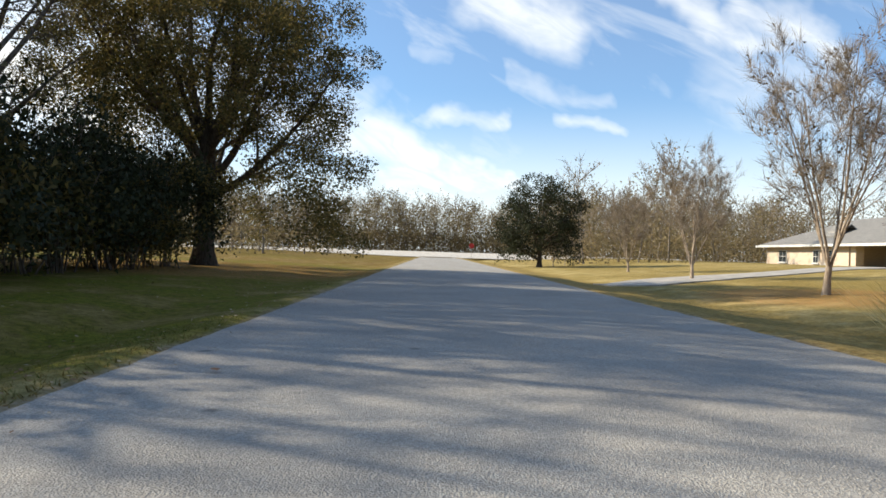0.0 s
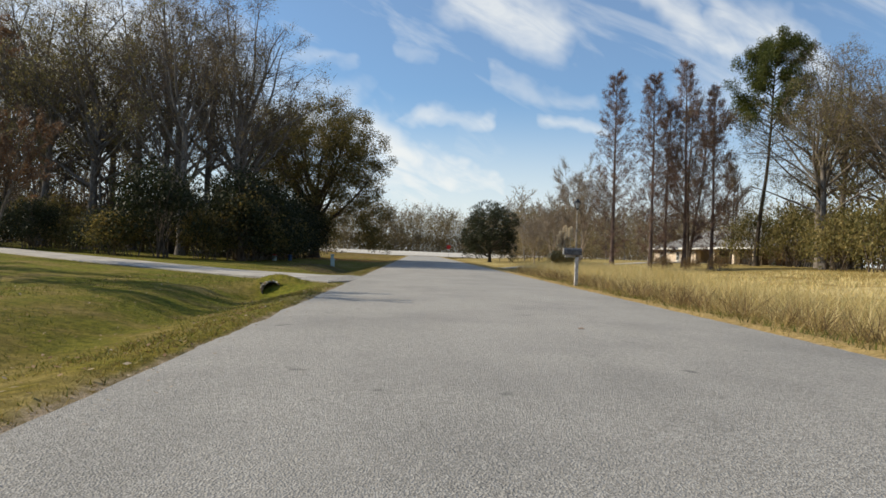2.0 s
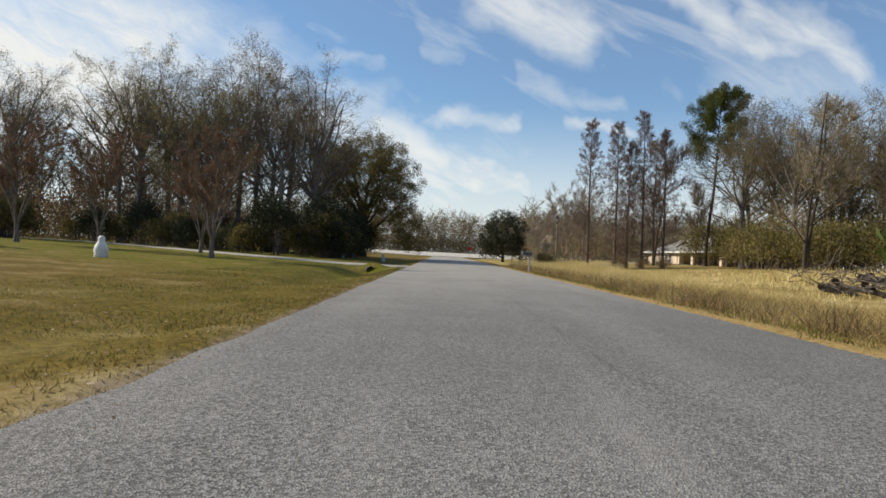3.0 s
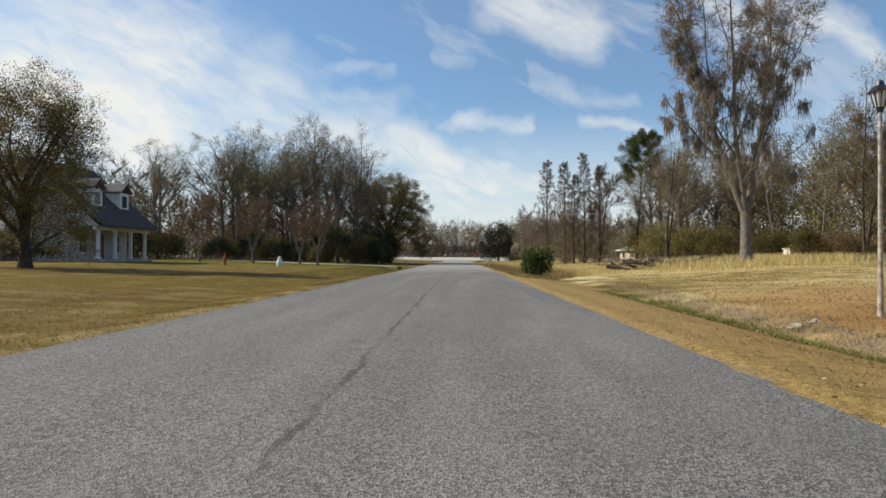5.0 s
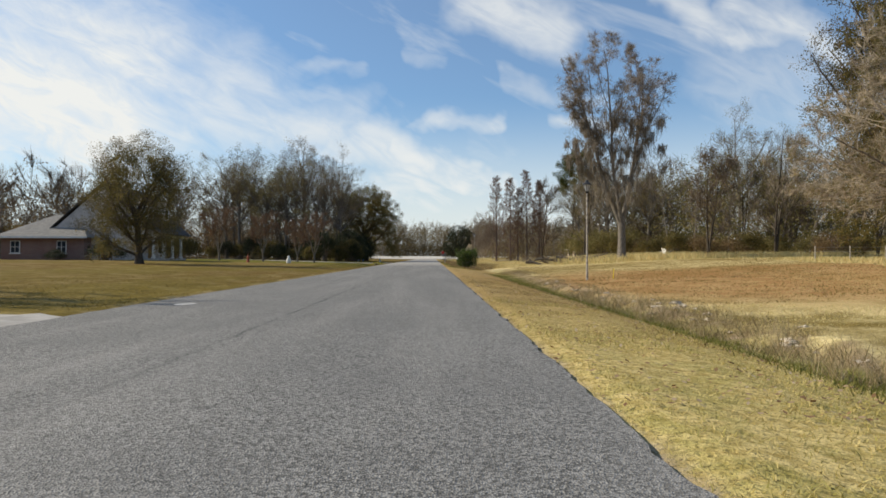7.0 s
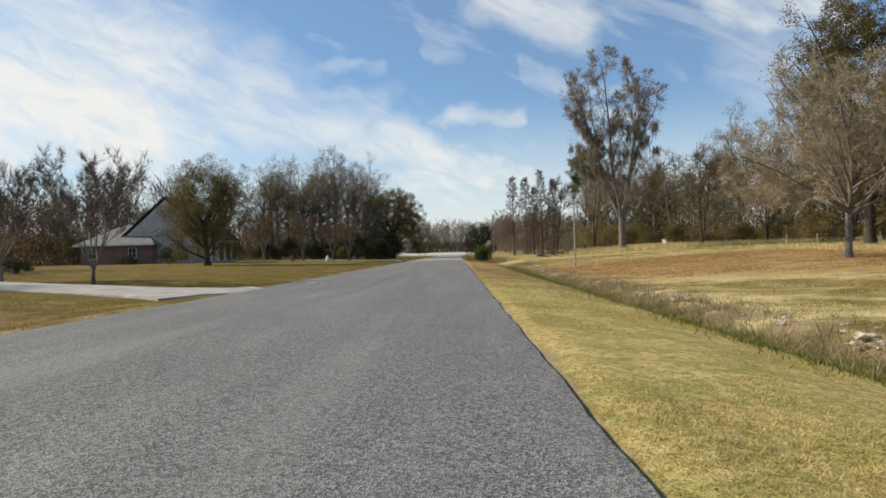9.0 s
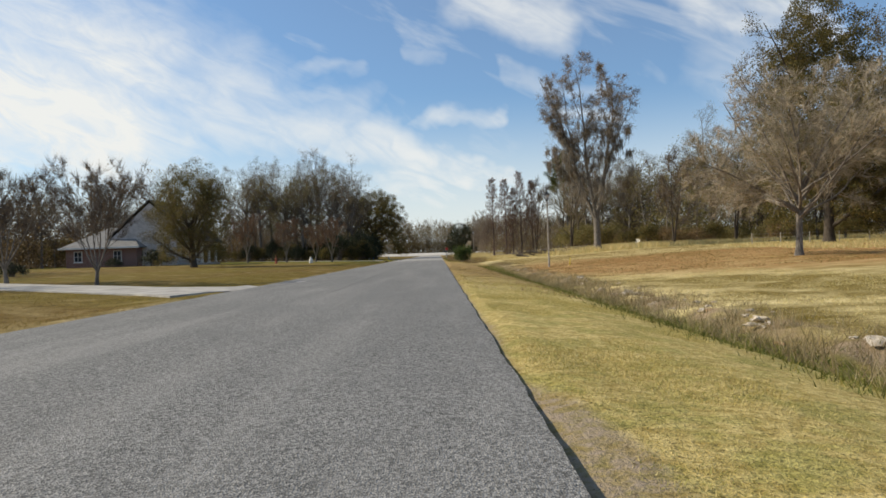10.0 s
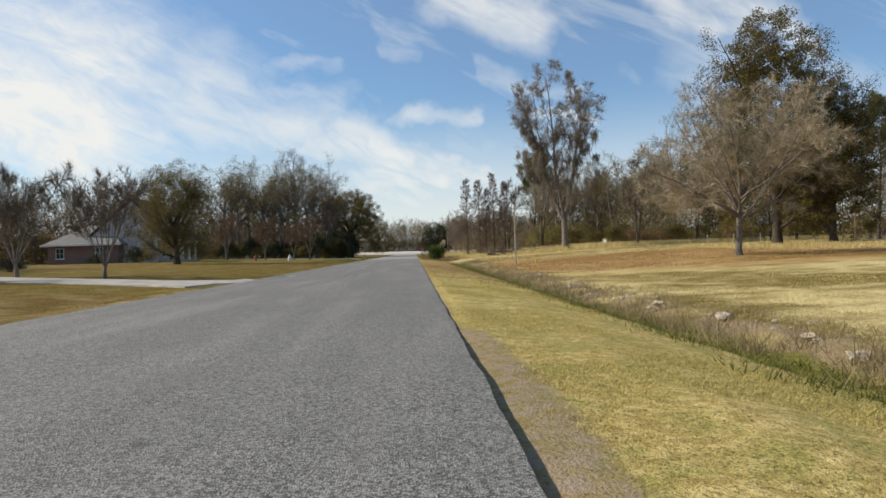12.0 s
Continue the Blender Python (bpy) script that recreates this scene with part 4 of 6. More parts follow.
def strip(name, line, width, lift, mat, label, category, floor=-0.035):
    """A drive that follows the land along a line of points."""
    pts = np.array(line, float)
    f = np.linspace(0, len(pts) - 1, 60)
    x, y = np.interp(f, np.arange(len(pts)), pts[:, 0]), np.interp(f, np.arange(len(pts)), pts[:, 1])
    wide = np.interp(f, np.arange(len(pts)), width)
    d = np.stack([np.gradient(x), np.gradient(y)], 1)
    d /= np.linalg.norm(d, axis=1)[:, None]
    verts = []
    for k in range(len(x)):
        for s in (-1, -0.5, 0, 0.5, 1):
            a, b = x[k] - d[k, 1] * s * wide[k] / 2, y[k] + d[k, 0] * s * wide[k] / 2
            z = max(height_at(a, b), floor) + lift
            if abs(a) < 3.4:
                # feathers down under the road's edge
                z = min(z, 0.012 - 0.028 * (a / 3.1) ** 2 + (abs(a) - 3.04) * 0.12)
            verts.append((a, b, z))
    i = (np.arange(len(x) - 1)[:, None] * 5 + np.arange(4)[None]).ravel()
    me = mesh_from(name, verts, np.stack([i, i + 1, i + 6, i + 5], -1), mat)
    ob = new(name, me)
    solid = ob.modifiers.new("thick", "SOLIDIFY")
    solid.thickness, solid.offset = 0.07, -1.0
    if me.polygons[0].normal.z < 0:
        me.flip_normals()
    return tagged(ob, label, category, kind="structure")


build_ground()
build_road()
strip("driveway_apron", [(-2.9, -40.55), (-3.6, -40.4), (-4.3, -40.25)], [5.6, 4.2, 3.5], 0.034, ROAD, "flared asphalt apron of a driveway", "driveway", -0.02)
strip("driveway", [(-4.2, -40.3), (-5.5, -39.5), (-11.0, -36.0), (-24, -25.5), (-40, -16)], [3.0, 3.0, 3.0, 3.0, 3.0], 0.028, CONCRETE, "pale concrete driveway beside the woods", "driveway", -0.02)
strip("driveway", [(-2.95, -118.6), (-5.0, -117.4), (-13.0, -112.6), (-30.0, -101.5), (-44, -92)], [4.6, 3.2, 2.9, 2.9, 2.9], 0.035, CONCRETE, "pale concrete driveway across a lawn", "driveway")
strip("driveway", [(7.0, -1.0), (14.0, 6.0), (24.0, 13.0), (35.0, 19.0)], [3.0, 3.0, 3.0, 5.0], 0.05, CONCRETE, "pale concrete driveway to the ranch house", "driveway", -1.0)
strip("cross_road", [(-140, 101), (-20, 92), (40, 88), (140, 84)], [9.0, 9.0, 9.0, 9.0], 0.06, GRAVEL, "pale gravelled cross road at the far end", "road")


# ---------------------------------------------------------------- houses
SIDING = plain("grey_pink_boards", (0.50, 0.46, 0.43), 0.7, 0.1, 2.0)
SHINGLE_MID = material("slate_shingle", shingle_look((0.055, 0.052, 0.050), (0.095, 0.090, 0.086)), 0.9)

def gable(cx, cy, z, sx, sy, rise, bm=None, thick=0.12):
    """A pitched roof, its ridge along y."""
    bm = bm or bmesh.new()
    for s in (-1, 1):
        a = [Vector((cx + s * sx / 2, cy - sy / 2, z)), Vector((cx + s * sx / 2, cy + sy / 2, z)), Vector((cx, cy + sy / 2, z + rise)), Vector((cx, cy - sy / 2, z + rise))]
        up = Vector((0, 0, thick))
        vs = [bm.verts.new(v) for v in a] + [bm.verts.new(v + up) for v in a]
        for q in ((0, 1, 2, 3), (7, 6, 5, 4), (0, 4, 5, 1), (1, 5, 6, 2), (2, 6, 7, 3), (3, 7, 4, 0)):
            bm.faces.new([vs[i] for i in q])
    bmesh.ops.recalc_face_normals(bm, faces=bm.faces)
    return bm


def hip(x0, x1, y0, y1, z, rise, inset, along="y", thick=0.12, bm=None):
    """A hipped roof over a rectangle, with an eave of some thickness."""
    bm = bm or bmesh.new()
    low = [bm.verts.new(v) for v in ((x0, y0, z), (x1, y0, z), (x1, y1, z), (x0, y1, z))]
    top = [bm.verts.new(v) for v in ((x0, y0, z + thick), (x1, y0, z + thick), (x1, y1, z + thick), (x0, y1, z + thick))]
    mx, my = (x0 + x1) / 2, (y0 + y1) / 2
    if along == "y":
        a, b = bm.verts.new((mx, y0 + inset, z + rise)), bm.verts.new((mx, y1 - inset, z + rise))
        slopes = ((top[0], top[1], a), (top[1], top[2], b, a), (top[2], top[3], b), (top[3], top[0], a, b))
    else:
        a, b = bm.verts.new((x0 + inset, my, z + rise)), bm.verts.new((x1 - inset, my, z + rise))
        slopes = ((top[0], top[1], b, a), (top[1], top[2], b), (top[2], top[3], a, b), (top[3], top[0], a))
    for f in slopes:
        bm.faces.new(f)
    for i in range(4):
        bm.faces.new((low[i], low[(i + 1) % 4], top[(i + 1) % 4], top[i]))
    bm.faces.new(low[::-1])
    bmesh.ops.recalc_face_normals(bm, faces=bm.faces)
    return bm


def house_window(parent, cx, cy, cz, w, h, face, panes=2, mat=None):
    """A window in a wall that faces along `face`: frame, mullions, panes and sill."""
    nx, ny = face
    along_x = abs(ny) > 0.5
    def b(du, dz, out, su, sz, th):
        x, y = (cx + du, cy + ny * out) if along_x else (cx + nx * out, cy + du)
        return box(x, y, cz + dz, su if along_x else th, th if along_x else su, sz)
    win = part("window", b(0, 0, 0.02, w, h, 0.06), WHITE, parent, "white-framed window")
    for i in range(panes):
        pw = (w - 0.1) / panes
        part("pane", b(-w / 2 + 0.05 + pw * (i + 0.5), 0, 0.055, pw - 0.06, h - 0.14, 0.02), GLASS, win)
    part("mullion", b(0, 0, 0.062, w - 0.12, 0.04, 0.03), WHITE, win)
    part("sill", b(0, -h / 2 - 0.05, 0.07, w + 0.16, 0.09, 0.14), WHITE, win)


def ranch_house():
    """Tan brick ranch house across the road, with a recessed carport between brick piers."""
    g = 0.15
    ob = thing("ranch_house", (0, 0, 0), 0, "low tan brick ranch house with a grey hipped roof", "house")
    part("wall", box(43.0, 39.5, g + 1.25, 12.0, 15.0, 2.5), BRICK_TAN, ob)
    part("wall", box(45.5, 23.0, g + 1.25, 7.0, 18.0, 2.5), BRICK_TAN, ob)
    part("plinth", box(40.5, 30.5, g + 0.05, 12.6, 34.5, 0.3), CONCRETE, ob)
    for y in (15.0, 20.2, 25.6, 31.4):
        part("pier", box(37.4, y, g + 1.25, 0.75, 0.75, 2.5, 0.02), BRICK_TAN, ob)
    for y in (17.6, 22.9):
        part("garage_door", box(41.95, y, g + 1.1, 0.1, 3.6, 2.15, 0.01), GARAGE, ob, "brown panelled garage door")
    part("door", box(41.95, 28.6, g + 1.05, 0.08, 1.0, 2.05), GARAGE, ob)
    part("roof", hip(36.2, 50.0, 13.6, 48.0, g + 2.5, 3.0, 7.5), SHINGLE, ob)
    for x, y, sx, sy in ((36.18, 30.8, 0.06, 34.4), (43.1, 13.58, 13.8, 0.06), (43.1, 48.02, 13.8, 0.06)):
        part("fascia", box(x, y, g + 2.53, sx, sy, 0.22), WHITE, ob, "white painted fascia")
    part("gable", gable(39.5, 37.0, g + 3.4, 3.0, 2.6, 1.2), SHINGLE, ob)
    part("gable_wall", box(38.6, 37.0, g + 3.55, 0.2, 1.8, 0.8), TRIM, ob)
    chim = part("chimney", box(45.5, 21.0, g + 5.4, 1.0, 1.0, 1.7, 0.02), WHITE, ob, "white rendered chimney")
    part("cap", box(45.5, 21.0, g + 6.3, 1.2, 1.2, 0.12), SHINGLE_DARK, chim)
    for y in (35.0, 37.2):
        house_window(ob, 36.99, y, g + 1.45, 1.0, 1.3, (-1, 0))
    house_window(ob, 36.99, 43.5, g + 1.45, 1.6, 1.3, (-1, 0))
    house_window(ob, 41.0, 31.98, g + 1.45, 1.2, 1.2, (0, -1))
    return ob


def porch_house():
    """Dark-roofed house with a columned porch and two dormers, and a red brick wing."""
    g = 0.35
    ob = thing("porch_house", (0, 0, 0), 0, "brick house with a columned white porch and dark steep roof", "house")
    part("wall", box(-34.0, -49.3, g + 1.45, 8.0, 9.2, 2.9), SIDING, ob, "pale boarded front wall")
    part("roof", gable(-33.2, -49.3, g + 2.85, 12.2, 9.5, 5.4, thick=0.10), SHINGLE_MID, ob, "dark grey shingled steep roof")
    for y in (-53.8, -44.8):
        end = bmesh.new()
        tri = [[end.verts.new((x, y + d, z)) for x, z in ((-38.9, g + 2.88), (-27.6, g + 2.88), (-33.2, g + 7.9))] for d in (-0.1, 0.1)]
        end.faces.new(tri[0]), end.faces.new(tri[1][::-1])
        for k in range(3):
            end.faces.new((tri[0][k], tri[1][k], tri[1][(k + 1) % 3], tri[0][(k + 1) % 3]))
        bmesh.ops.recalc_face_normals(end, faces=end.faces)
        part("gable_wall", end, SIDING, ob, "grey-pink boarded gable end")
    part("porch_floor", box(-28.9, -49.3, g + 0.0, 2.6, 9.0, 0.5, 0.02), CONCRETE, ob)
    part("porch_beam", box(-28.0, -49.3, g + 2.74, 0.28, 9.0, 0.3), WHITE, ob)
    for y in (-53.2, -50.6, -48.0, -45.4):
        col = part("column", box(-28.0, y, g + 1.4, 0.24, 0.24, 2.4, 0.03), WHITE, ob, "white square porch column")
        part("base", box(-28.0, y, g + 0.33, 0.36, 0.36, 0.16, 0.02), WHITE, col)
        part("capital", box(-28.0, y, g + 2.54, 0.34, 0.34, 0.12, 0.02), WHITE, col)
    part("door", box(-29.96, -49.3, g + 1.25, 0.1, 1.0, 2.1), GARAGE, ob)
    for y in (-52.0, -46.7):
        house_window(ob, -29.99, y, g + 1.55, 1.1, 1.6, (1, 0))
    for y in (-51.6, -47.2):
        dorm = part("dormer", box(-30.0, y, g + 5.2, 2.0, 1.5, 1.7), WHITE, ob, "white dormer")
        r = gable(0, 0, 0, 1.9, 2.3, 0.75)
        bmesh.ops.transform(r, matrix=Matrix.Translation((-29.9, y, g + 6.02)) @ Matrix.Rotation(radians(90), 4, "Z"), verts=r.verts)
        part("dormer_roof", r, SHINGLE_DARK, dorm)
        part("pane", box(-28.985, y, g + 5.25, 0.03, 0.8, 1.0), GLASS, dorm)
    part("wing_wall", box(-38.6, -50.6, g + 1.2, 8.6, 9.6, 2.4), BRICK_RED, ob, "red brick wing")
    part("wing_roof", hip(-43.5, -33.7, -56.0, -45.2, g + 2.4, 2.7, 3.6, "x"), SHINGLE, ob, "grey shingled hipped roof")
    for x, y, sx, sy in ((-38.6, -56.02, 9.8, 0.06), (-43.52, -50.6, 0.06, 10.8)):
        part("fascia", box(x, y, g + 2.45, sx, sy, 0.2), WHITE, ob)
    for x in (-41.4, -36.6):
        house_window(ob, x, -55.41, g + 1.45, 1.0, 1.3, (0, -1))
    return ob


ranch_house()
porch_house()


# ---------------------------------------------------------------- street things
def street_lamp(x, y, tall):
    z = height_at(x, y)
    ob = thing("street_lamp", (x, y, z), 0, "slender post-top street lamp with a black lantern", "street lamp", "street lamps")
    post = pipe((0, 0, -0.2), (0, 0, 0.9), 0.065, 0.06, 14)
    pipe((0, 0, 0.9), (0, 0, tall - 0.62), 0.052, 0.042, 14, post)
    part("post", post, POST_WOOD, ob, "grey-tan post")
    part("collar", pipe((0, 0, tall - 0.66), (0, 0, tall - 0.54), 0.06, 0.09, 14), BLACK, ob)
    lantern = part("lantern", pipe((0, 0, tall - 0.54), (0, 0, tall - 0.2), 0.10, 0.19, 8), LENS, ob, "tapered frosted lantern")
    cage = bmesh.new()
    for k in range(8):
        a = k * math.pi / 4 + math.pi / 8
        pipe((math.cos(a) * 0.105, math.sin(a) * 0.105, tall - 0.54), (math.cos(a) * 0.197, math.sin(a) * 0.197, tall - 0.2), 0.012, 0.012, 6, cage)
    part("cage", cage, BLACK, lantern)
    roof = pipe((0, 0, tall - 0.2), (0, 0, tall - 0.06), 0.27, 0.13, 8)
    pipe((0, 0, tall - 0.06), (0, 0, tall + 0.06), 0.10, 0.07, 8, roof)
    part("cap", roof, BLACK, ob, "black flared cap")


def mailbox(x, y):
    z = height_at(x, y)
    ob = thing("mailbox", (x, y, z), 0, "dark dented mailbox on a pale wooden post", "mailbox")
    post = part("post", box(0, 0, 0.35, 0.10, 0.10, 1.3, 0.008), plain("worn_white_paint", (0.50, 0.48, 0.45), 0.8, 0.25, 9.0), ob, "worn whitish post")
    part("bracket", box(-0.10, 0, 0.93, 0.55, 0.10, 0.08, 0.01), POST_WOOD, ob)
    bm = bmesh.new()
    ring = [(0.0, 0.0), (0.2, 0.0)] + [(0.1 + 0.1 * math.cos(a), 0.12 + 0.1 * math.sin(a)) for a in np.linspace(0, math.pi, 10)]
    ends = []
    for xx in (-0.42, 0.14):
        ends.append([bm.verts.new((xx, u - 0.1, 0.97 + v)) for u, v in ring])
    n = len(ring)
    for i in range(n):
        bm.faces.new((ends[0][i], ends[0][(i + 1) % n], ends[1][(i + 1) % n], ends[1][i]))
    bm.faces.new(ends[0][::-1]), bm.faces.new(ends[1])
    bmesh.ops.recalc_face_normals(bm, faces=bm.faces)
    case = part("case", bm, plain("mailbox_paint", (0.10, 0.10, 0.105), 0.5, 0.25, 12.0, 0.5), ob, "dark grey metal case")
    part("door", box(-0.43, 0, 1.075, 0.016, 0.19, 0.19, 0.006), METAL_GREY, case)


street_lamp(10.3, -90.4, 5.25)
street_lamp(8.9, -16.9, 4.75)
mailbox(3.72, -38.7)


def utility_box(x, y, w, d, h, mat, label, turn=0):
    z = height_at(x, y)
    ob = thing("utility_box", (x, y, z), turn, label, "utility box", "utility boxes by the woods")
    part("case", box(0, 0, h * 0.45, w, d, h * 1.1, 0.02), mat, ob)
    part("lid", box(0, 0, h + 0.02, w + 0.04, d + 0.04, 0.07, 0.02), mat, ob)


utility_box(-5.95, -22.8, 0.20, 0.18, 0.34, TEAL, "pale grey-green utility pedestal on the lawn")
utility_box(-6.15, -21.4, 0.16, 0.16, 0.55, TEAL, "tall pale utility pedestal on the lawn")
for x, y, mat, label in ((-9.6, -20.5, RED, "small red-lidded bin under the bushes"), (-9.0, -19.0, BLUE, "small blue bin under the bushes"), (-11.2, -21.6, TEAL, "small pale bin under the bushes")):
    z = height_at(x, y)
    ob = thing("bin", (x, y, z), 0, label, "bin", "bins under the bushes")
    part("tub", pipe((0, 0, -0.03), (0, 0, 0.3), 0.11, 0.13, 14), TEAL if mat is RED else mat, ob)
    part("lid", pipe((0, 0, 0.3), (0, 0, 0.36), 0.15, 0.12, 14), mat, ob)


def culvert(x, y):
    z = -0.24
    ob = thing("culvert_pipe", (x, y, z), 26, "black corrugated culvert mouth under the driveway", "culvert")
    bm = bmesh.new()
    prev = None
    for k in range(15):
        r = 0.21 + (0.012 if k % 2 else 0.0)
        ring = [bm.verts.new((math.cos(a) * r, k * 0.09 - 0.18, math.sin(a) * r)) for a in np.linspace(0, 2 * math.pi, 20, endpoint=False)]
        if prev:
            for i in range(20):
                bm.faces.new((prev[i], prev[(i + 1) % 20], ring[(i + 1) % 20], ring[i]))
        prev = ring
    p = part("pipe", bm, BLACK, ob, "black corrugated pipe")
    solid = p.modifiers.new("thick", "SOLIDIFY")
    solid.thickness = 0.02
    # added block that closes the pipe, its dark colour imitating the shade within
    part("shade_plug", box(0, 0.22, -0.01, 0.40, 0.1, 0.40), PIPE_SHADE, ob)
    rng = np.random.default_rng(6)
    for k in range(13):
        a = radians(8 + 164 * k / 12)
        bm = bmesh.new()
        bmesh.ops.create_icosphere(bm, subdivisions=1, radius=rng.uniform(0.022, 0.042), matrix=Matrix.Translation((math.cos(a) * 0.25, -0.14 + rng.normal(0, 0.03), math.sin(a) * 0.245)))
        for v in bm.verts:
            v.co += Vector(rng.normal(0, 0.012, 3))
        part("stone", bm, ROCK if k % 3 else CLAY, ob, "pale rubble round the pipe")


culvert(-4.85, -43.4)


def yard_ornament(x, y, prof, mat, label):
    """A small turned yard ornament, kept plain."""
    z = height_at(x, y)
    bm = bmesh.new()
    prev = None
    for r, h in prof:
        ring = [bm.verts.new((math.cos(a) * r, math.sin(a) * r * 0.8, h)) for a in np.linspace(0, 2 * math.pi, 18, endpoint=False)]
        if prev:
            for i in range(18):
                bm.faces.new((prev[i], prev[(i + 1) % 18], ring[(i + 1) % 18], ring[i]))
        prev = ring
    bm.faces.new(prev)
    me = bpy.data.meshes.new("yard_ornament")
    bm.to_mesh(me)
    bm.free()
    me.materials.append(mat)
    ob = smooth(new("yard_ornament", me))
    ob.matrix_world = pose(x, y, z)
    tagged(ob, label, "ornament")


yard_ornament(-13.6, -52.6, [(0.21, -0.03), (0.25, 0.02), (0.23, 0.12), (0.27, 0.25), (0.22, 0.42), (0.14, 0.55), (0.12, 0.62), (0.13, 0.70), (0.07, 0.78)], WHITE, "small white yard ornament standing on the lawn")
yard_ornament(-17.9, -53.0, [(0.20, -0.03), (0.22, 0.05), (0.15, 0.12), (0.13, 0.45), (0.16, 0.52), (0.12, 0.62), (0.03, 0.70), (0.025, 1.0)], plain("rust_red_paint", (0.34, 0.085, 0.045), 0.7, 0.2, 6.0), "small rust-red garden ornament on the lawn")


def stake(x, y):
    z = height_at(x, y)
    ob = thing("marker_stake", (x, y, z), 0, "short yellow marker stake with a mud mound", "stake")
    part("rod", pipe((0, 0, -0.1), (0.05, 0, 0.55), 0.025, 0.022, 8), YELLOW, ob)


stake(11.9, -89.6)


def stop_sign(x, y):
    z = height_at(x, y)
    ob = thing("stop_sign", (x, y, z), 0, "red octagonal stop sign on a steel post, seen far off", "road sign")
    part("post", pipe((0, 0, -0.2), (0, 0, 2.5), 0.035, 0.035, 8), METAL_GREY, ob)
    bm = bmesh.new()
    bmesh.ops.create_cone(bm, cap_ends=True, segments=8, radius1=0.45, radius2=0.45, depth=0.02, matrix=Matrix.Translation((0, -0.05, 2.3)) @ Matrix.Rotation(radians(90), 4, "X") @ Matrix.Rotation(radians(22.5), 4, "Z"))
    part("plate", bm, RED, ob)


stop_sign(5.2, 80.0)


def gravel_lot():
    """A pale lot that slopes up beyond the cross road."""
    bm = bmesh.new()
    rows = []
    for k in range(41):
        x = -110 + k * 4.2
        y = 99 - (x + 110) * 0.06
        rows.append([bm.verts.new((x, y + d, h + 0.05 * noise.noise((x * 0.2, d, 1)))) for d, h in ((0, 0.02), (5, 0.42), (11, 0.95), (12, 0.2))])
    for a, b in zip(rows, rows[1:]):
        for i in range(3):
            bm.faces.new((a[i], b[i], b[i + 1], a[i + 1]))
    bmesh.ops.recalc_face_normals(bm, faces=bm.faces)
    me = bpy.data.meshes.new("gravel_lot")
    bm.to_mesh(me)
    bm.free()
    me.materials.append(GRAVEL)
    tagged(smooth(new("gravel_lot", me)), "pale gravelled lot sloping up beyond the cross road", "ground", kind="structure")


gravel_lot()


def rail_fence():
    """A white rail fence on the far lawn."""
    ob = thing("rail_fence", (0, 0, 0), 0, "white two-rail fence on the far lawn", "fence")
    for k in range(12):
        x, y = -52 + k * 2.6, 88 - k * 0.5
        part("post", box(x, y, height_at(x, y) + 0.55, 0.14, 0.14, 1.3, 0.01), WHITE, ob)
        if k:
            for h in (0.45, 0.95):
                part("rail", pipe((x - 2.6, y + 0.5, height_at(x - 2.6, y + 0.5) + h), (x, y, height_at(x, y) + h), 0.05, 0.05, 6), WHITE, ob)


rail_fence()


# ---------------------------------------------------------------- trees and shrubs
def put_all(proto, places, label, category, group, seed=1):
    """The first of a kind at the first place, copies at the others: (x, y, size, tall)."""
    rng = np.random.default_rng(seed)
    for i, row in enumerate(places):
        x, y, size = row[:3]
        tall = row[3] if len(row) > 3 else 1.0
        z, turn = height_at(x, y) - 0.02, float(rng.uniform(0, 360))
        if len(row) > 4:
            turn = row[4]
        if i == 0:
            proto.matrix_world = pose(x, y, z, 0, 0, turn) @ Matrix.Diagonal((size, size, size * tall, 1))
            tagged(proto, label, category, group)
        else:
            again(proto, x, y, z, turn, size, tall)


# the spreading oak by the road, and other leafy trees
put_all(oak_tree(11, 14.5, 150000, 0.115, None, 0.40, 0.465, -0.85, 0.80, True, 0.55), [(-10.3, -1.2, 1.0)], "spreading oak with olive and brown winter leaves", "tree", "")
put_all(oak_tree(12, 8.6, 30000, 0.15, DARK_LEAF, 0.30, 0.47, -0.95, 0.6, True), [(8.6, 31.5, 1.0)], "dense dark evergreen oak on a lawn", "tree", "")
put_all(oak_tree(13, 10.6, 84000, 0.085, OAK_LEAF, 0.34, 0.34, -0.9, 0.70, True), [(-21.1, -72.5, 0.98, 1.03)], "leafy olive-green yard tree beside the porch house", "tree", "")

# bare woods to the left

TALL_A = wood_tree(21, 16.6, 8500, 0.11, TAN_LEAF, TWIG, BARK_GREY, 0.50, (8, 46), 11, first=0.62, haze=3600)
TALL_B = wood_tree(22, 16.0, 11500, 0.11, OLIVE_LEAF, TWIG, BARK_GREY, 0.46, (10, 54), 13, first=0.6, leafy_share=0.7)
TALL_C = wood_tree(23, 17.0, 2600, 0.10, TAN_LEAF, TWIG, BARK_GREY, 0.48, (8, 44), 10, haze=2800, first=0.55)


def spots(seed, count, x0, x1, y0, y1, gap, keep=lambda x, y: True):
    rng, found = np.random.default_rng(seed), []
    for _ in range(count * 60):
        x, y = rng.uniform(x0, x1), rng.uniform(y0, y1)
        if keep(x, y) and all((x - a) ** 2 + (y - b) ** 2 > gap * gap for a, b, *_ in found):
            found.append((x, y, rng.uniform(0.82, 1.08), rng.uniform(0.95, 1.12)))
        if len(found) == count:
            break
    return found


def left_wood(x, y):
    return y > -24 - 0.6 * (x + 12) and x < -11.5 - 0.12 * max(0, y + 12)


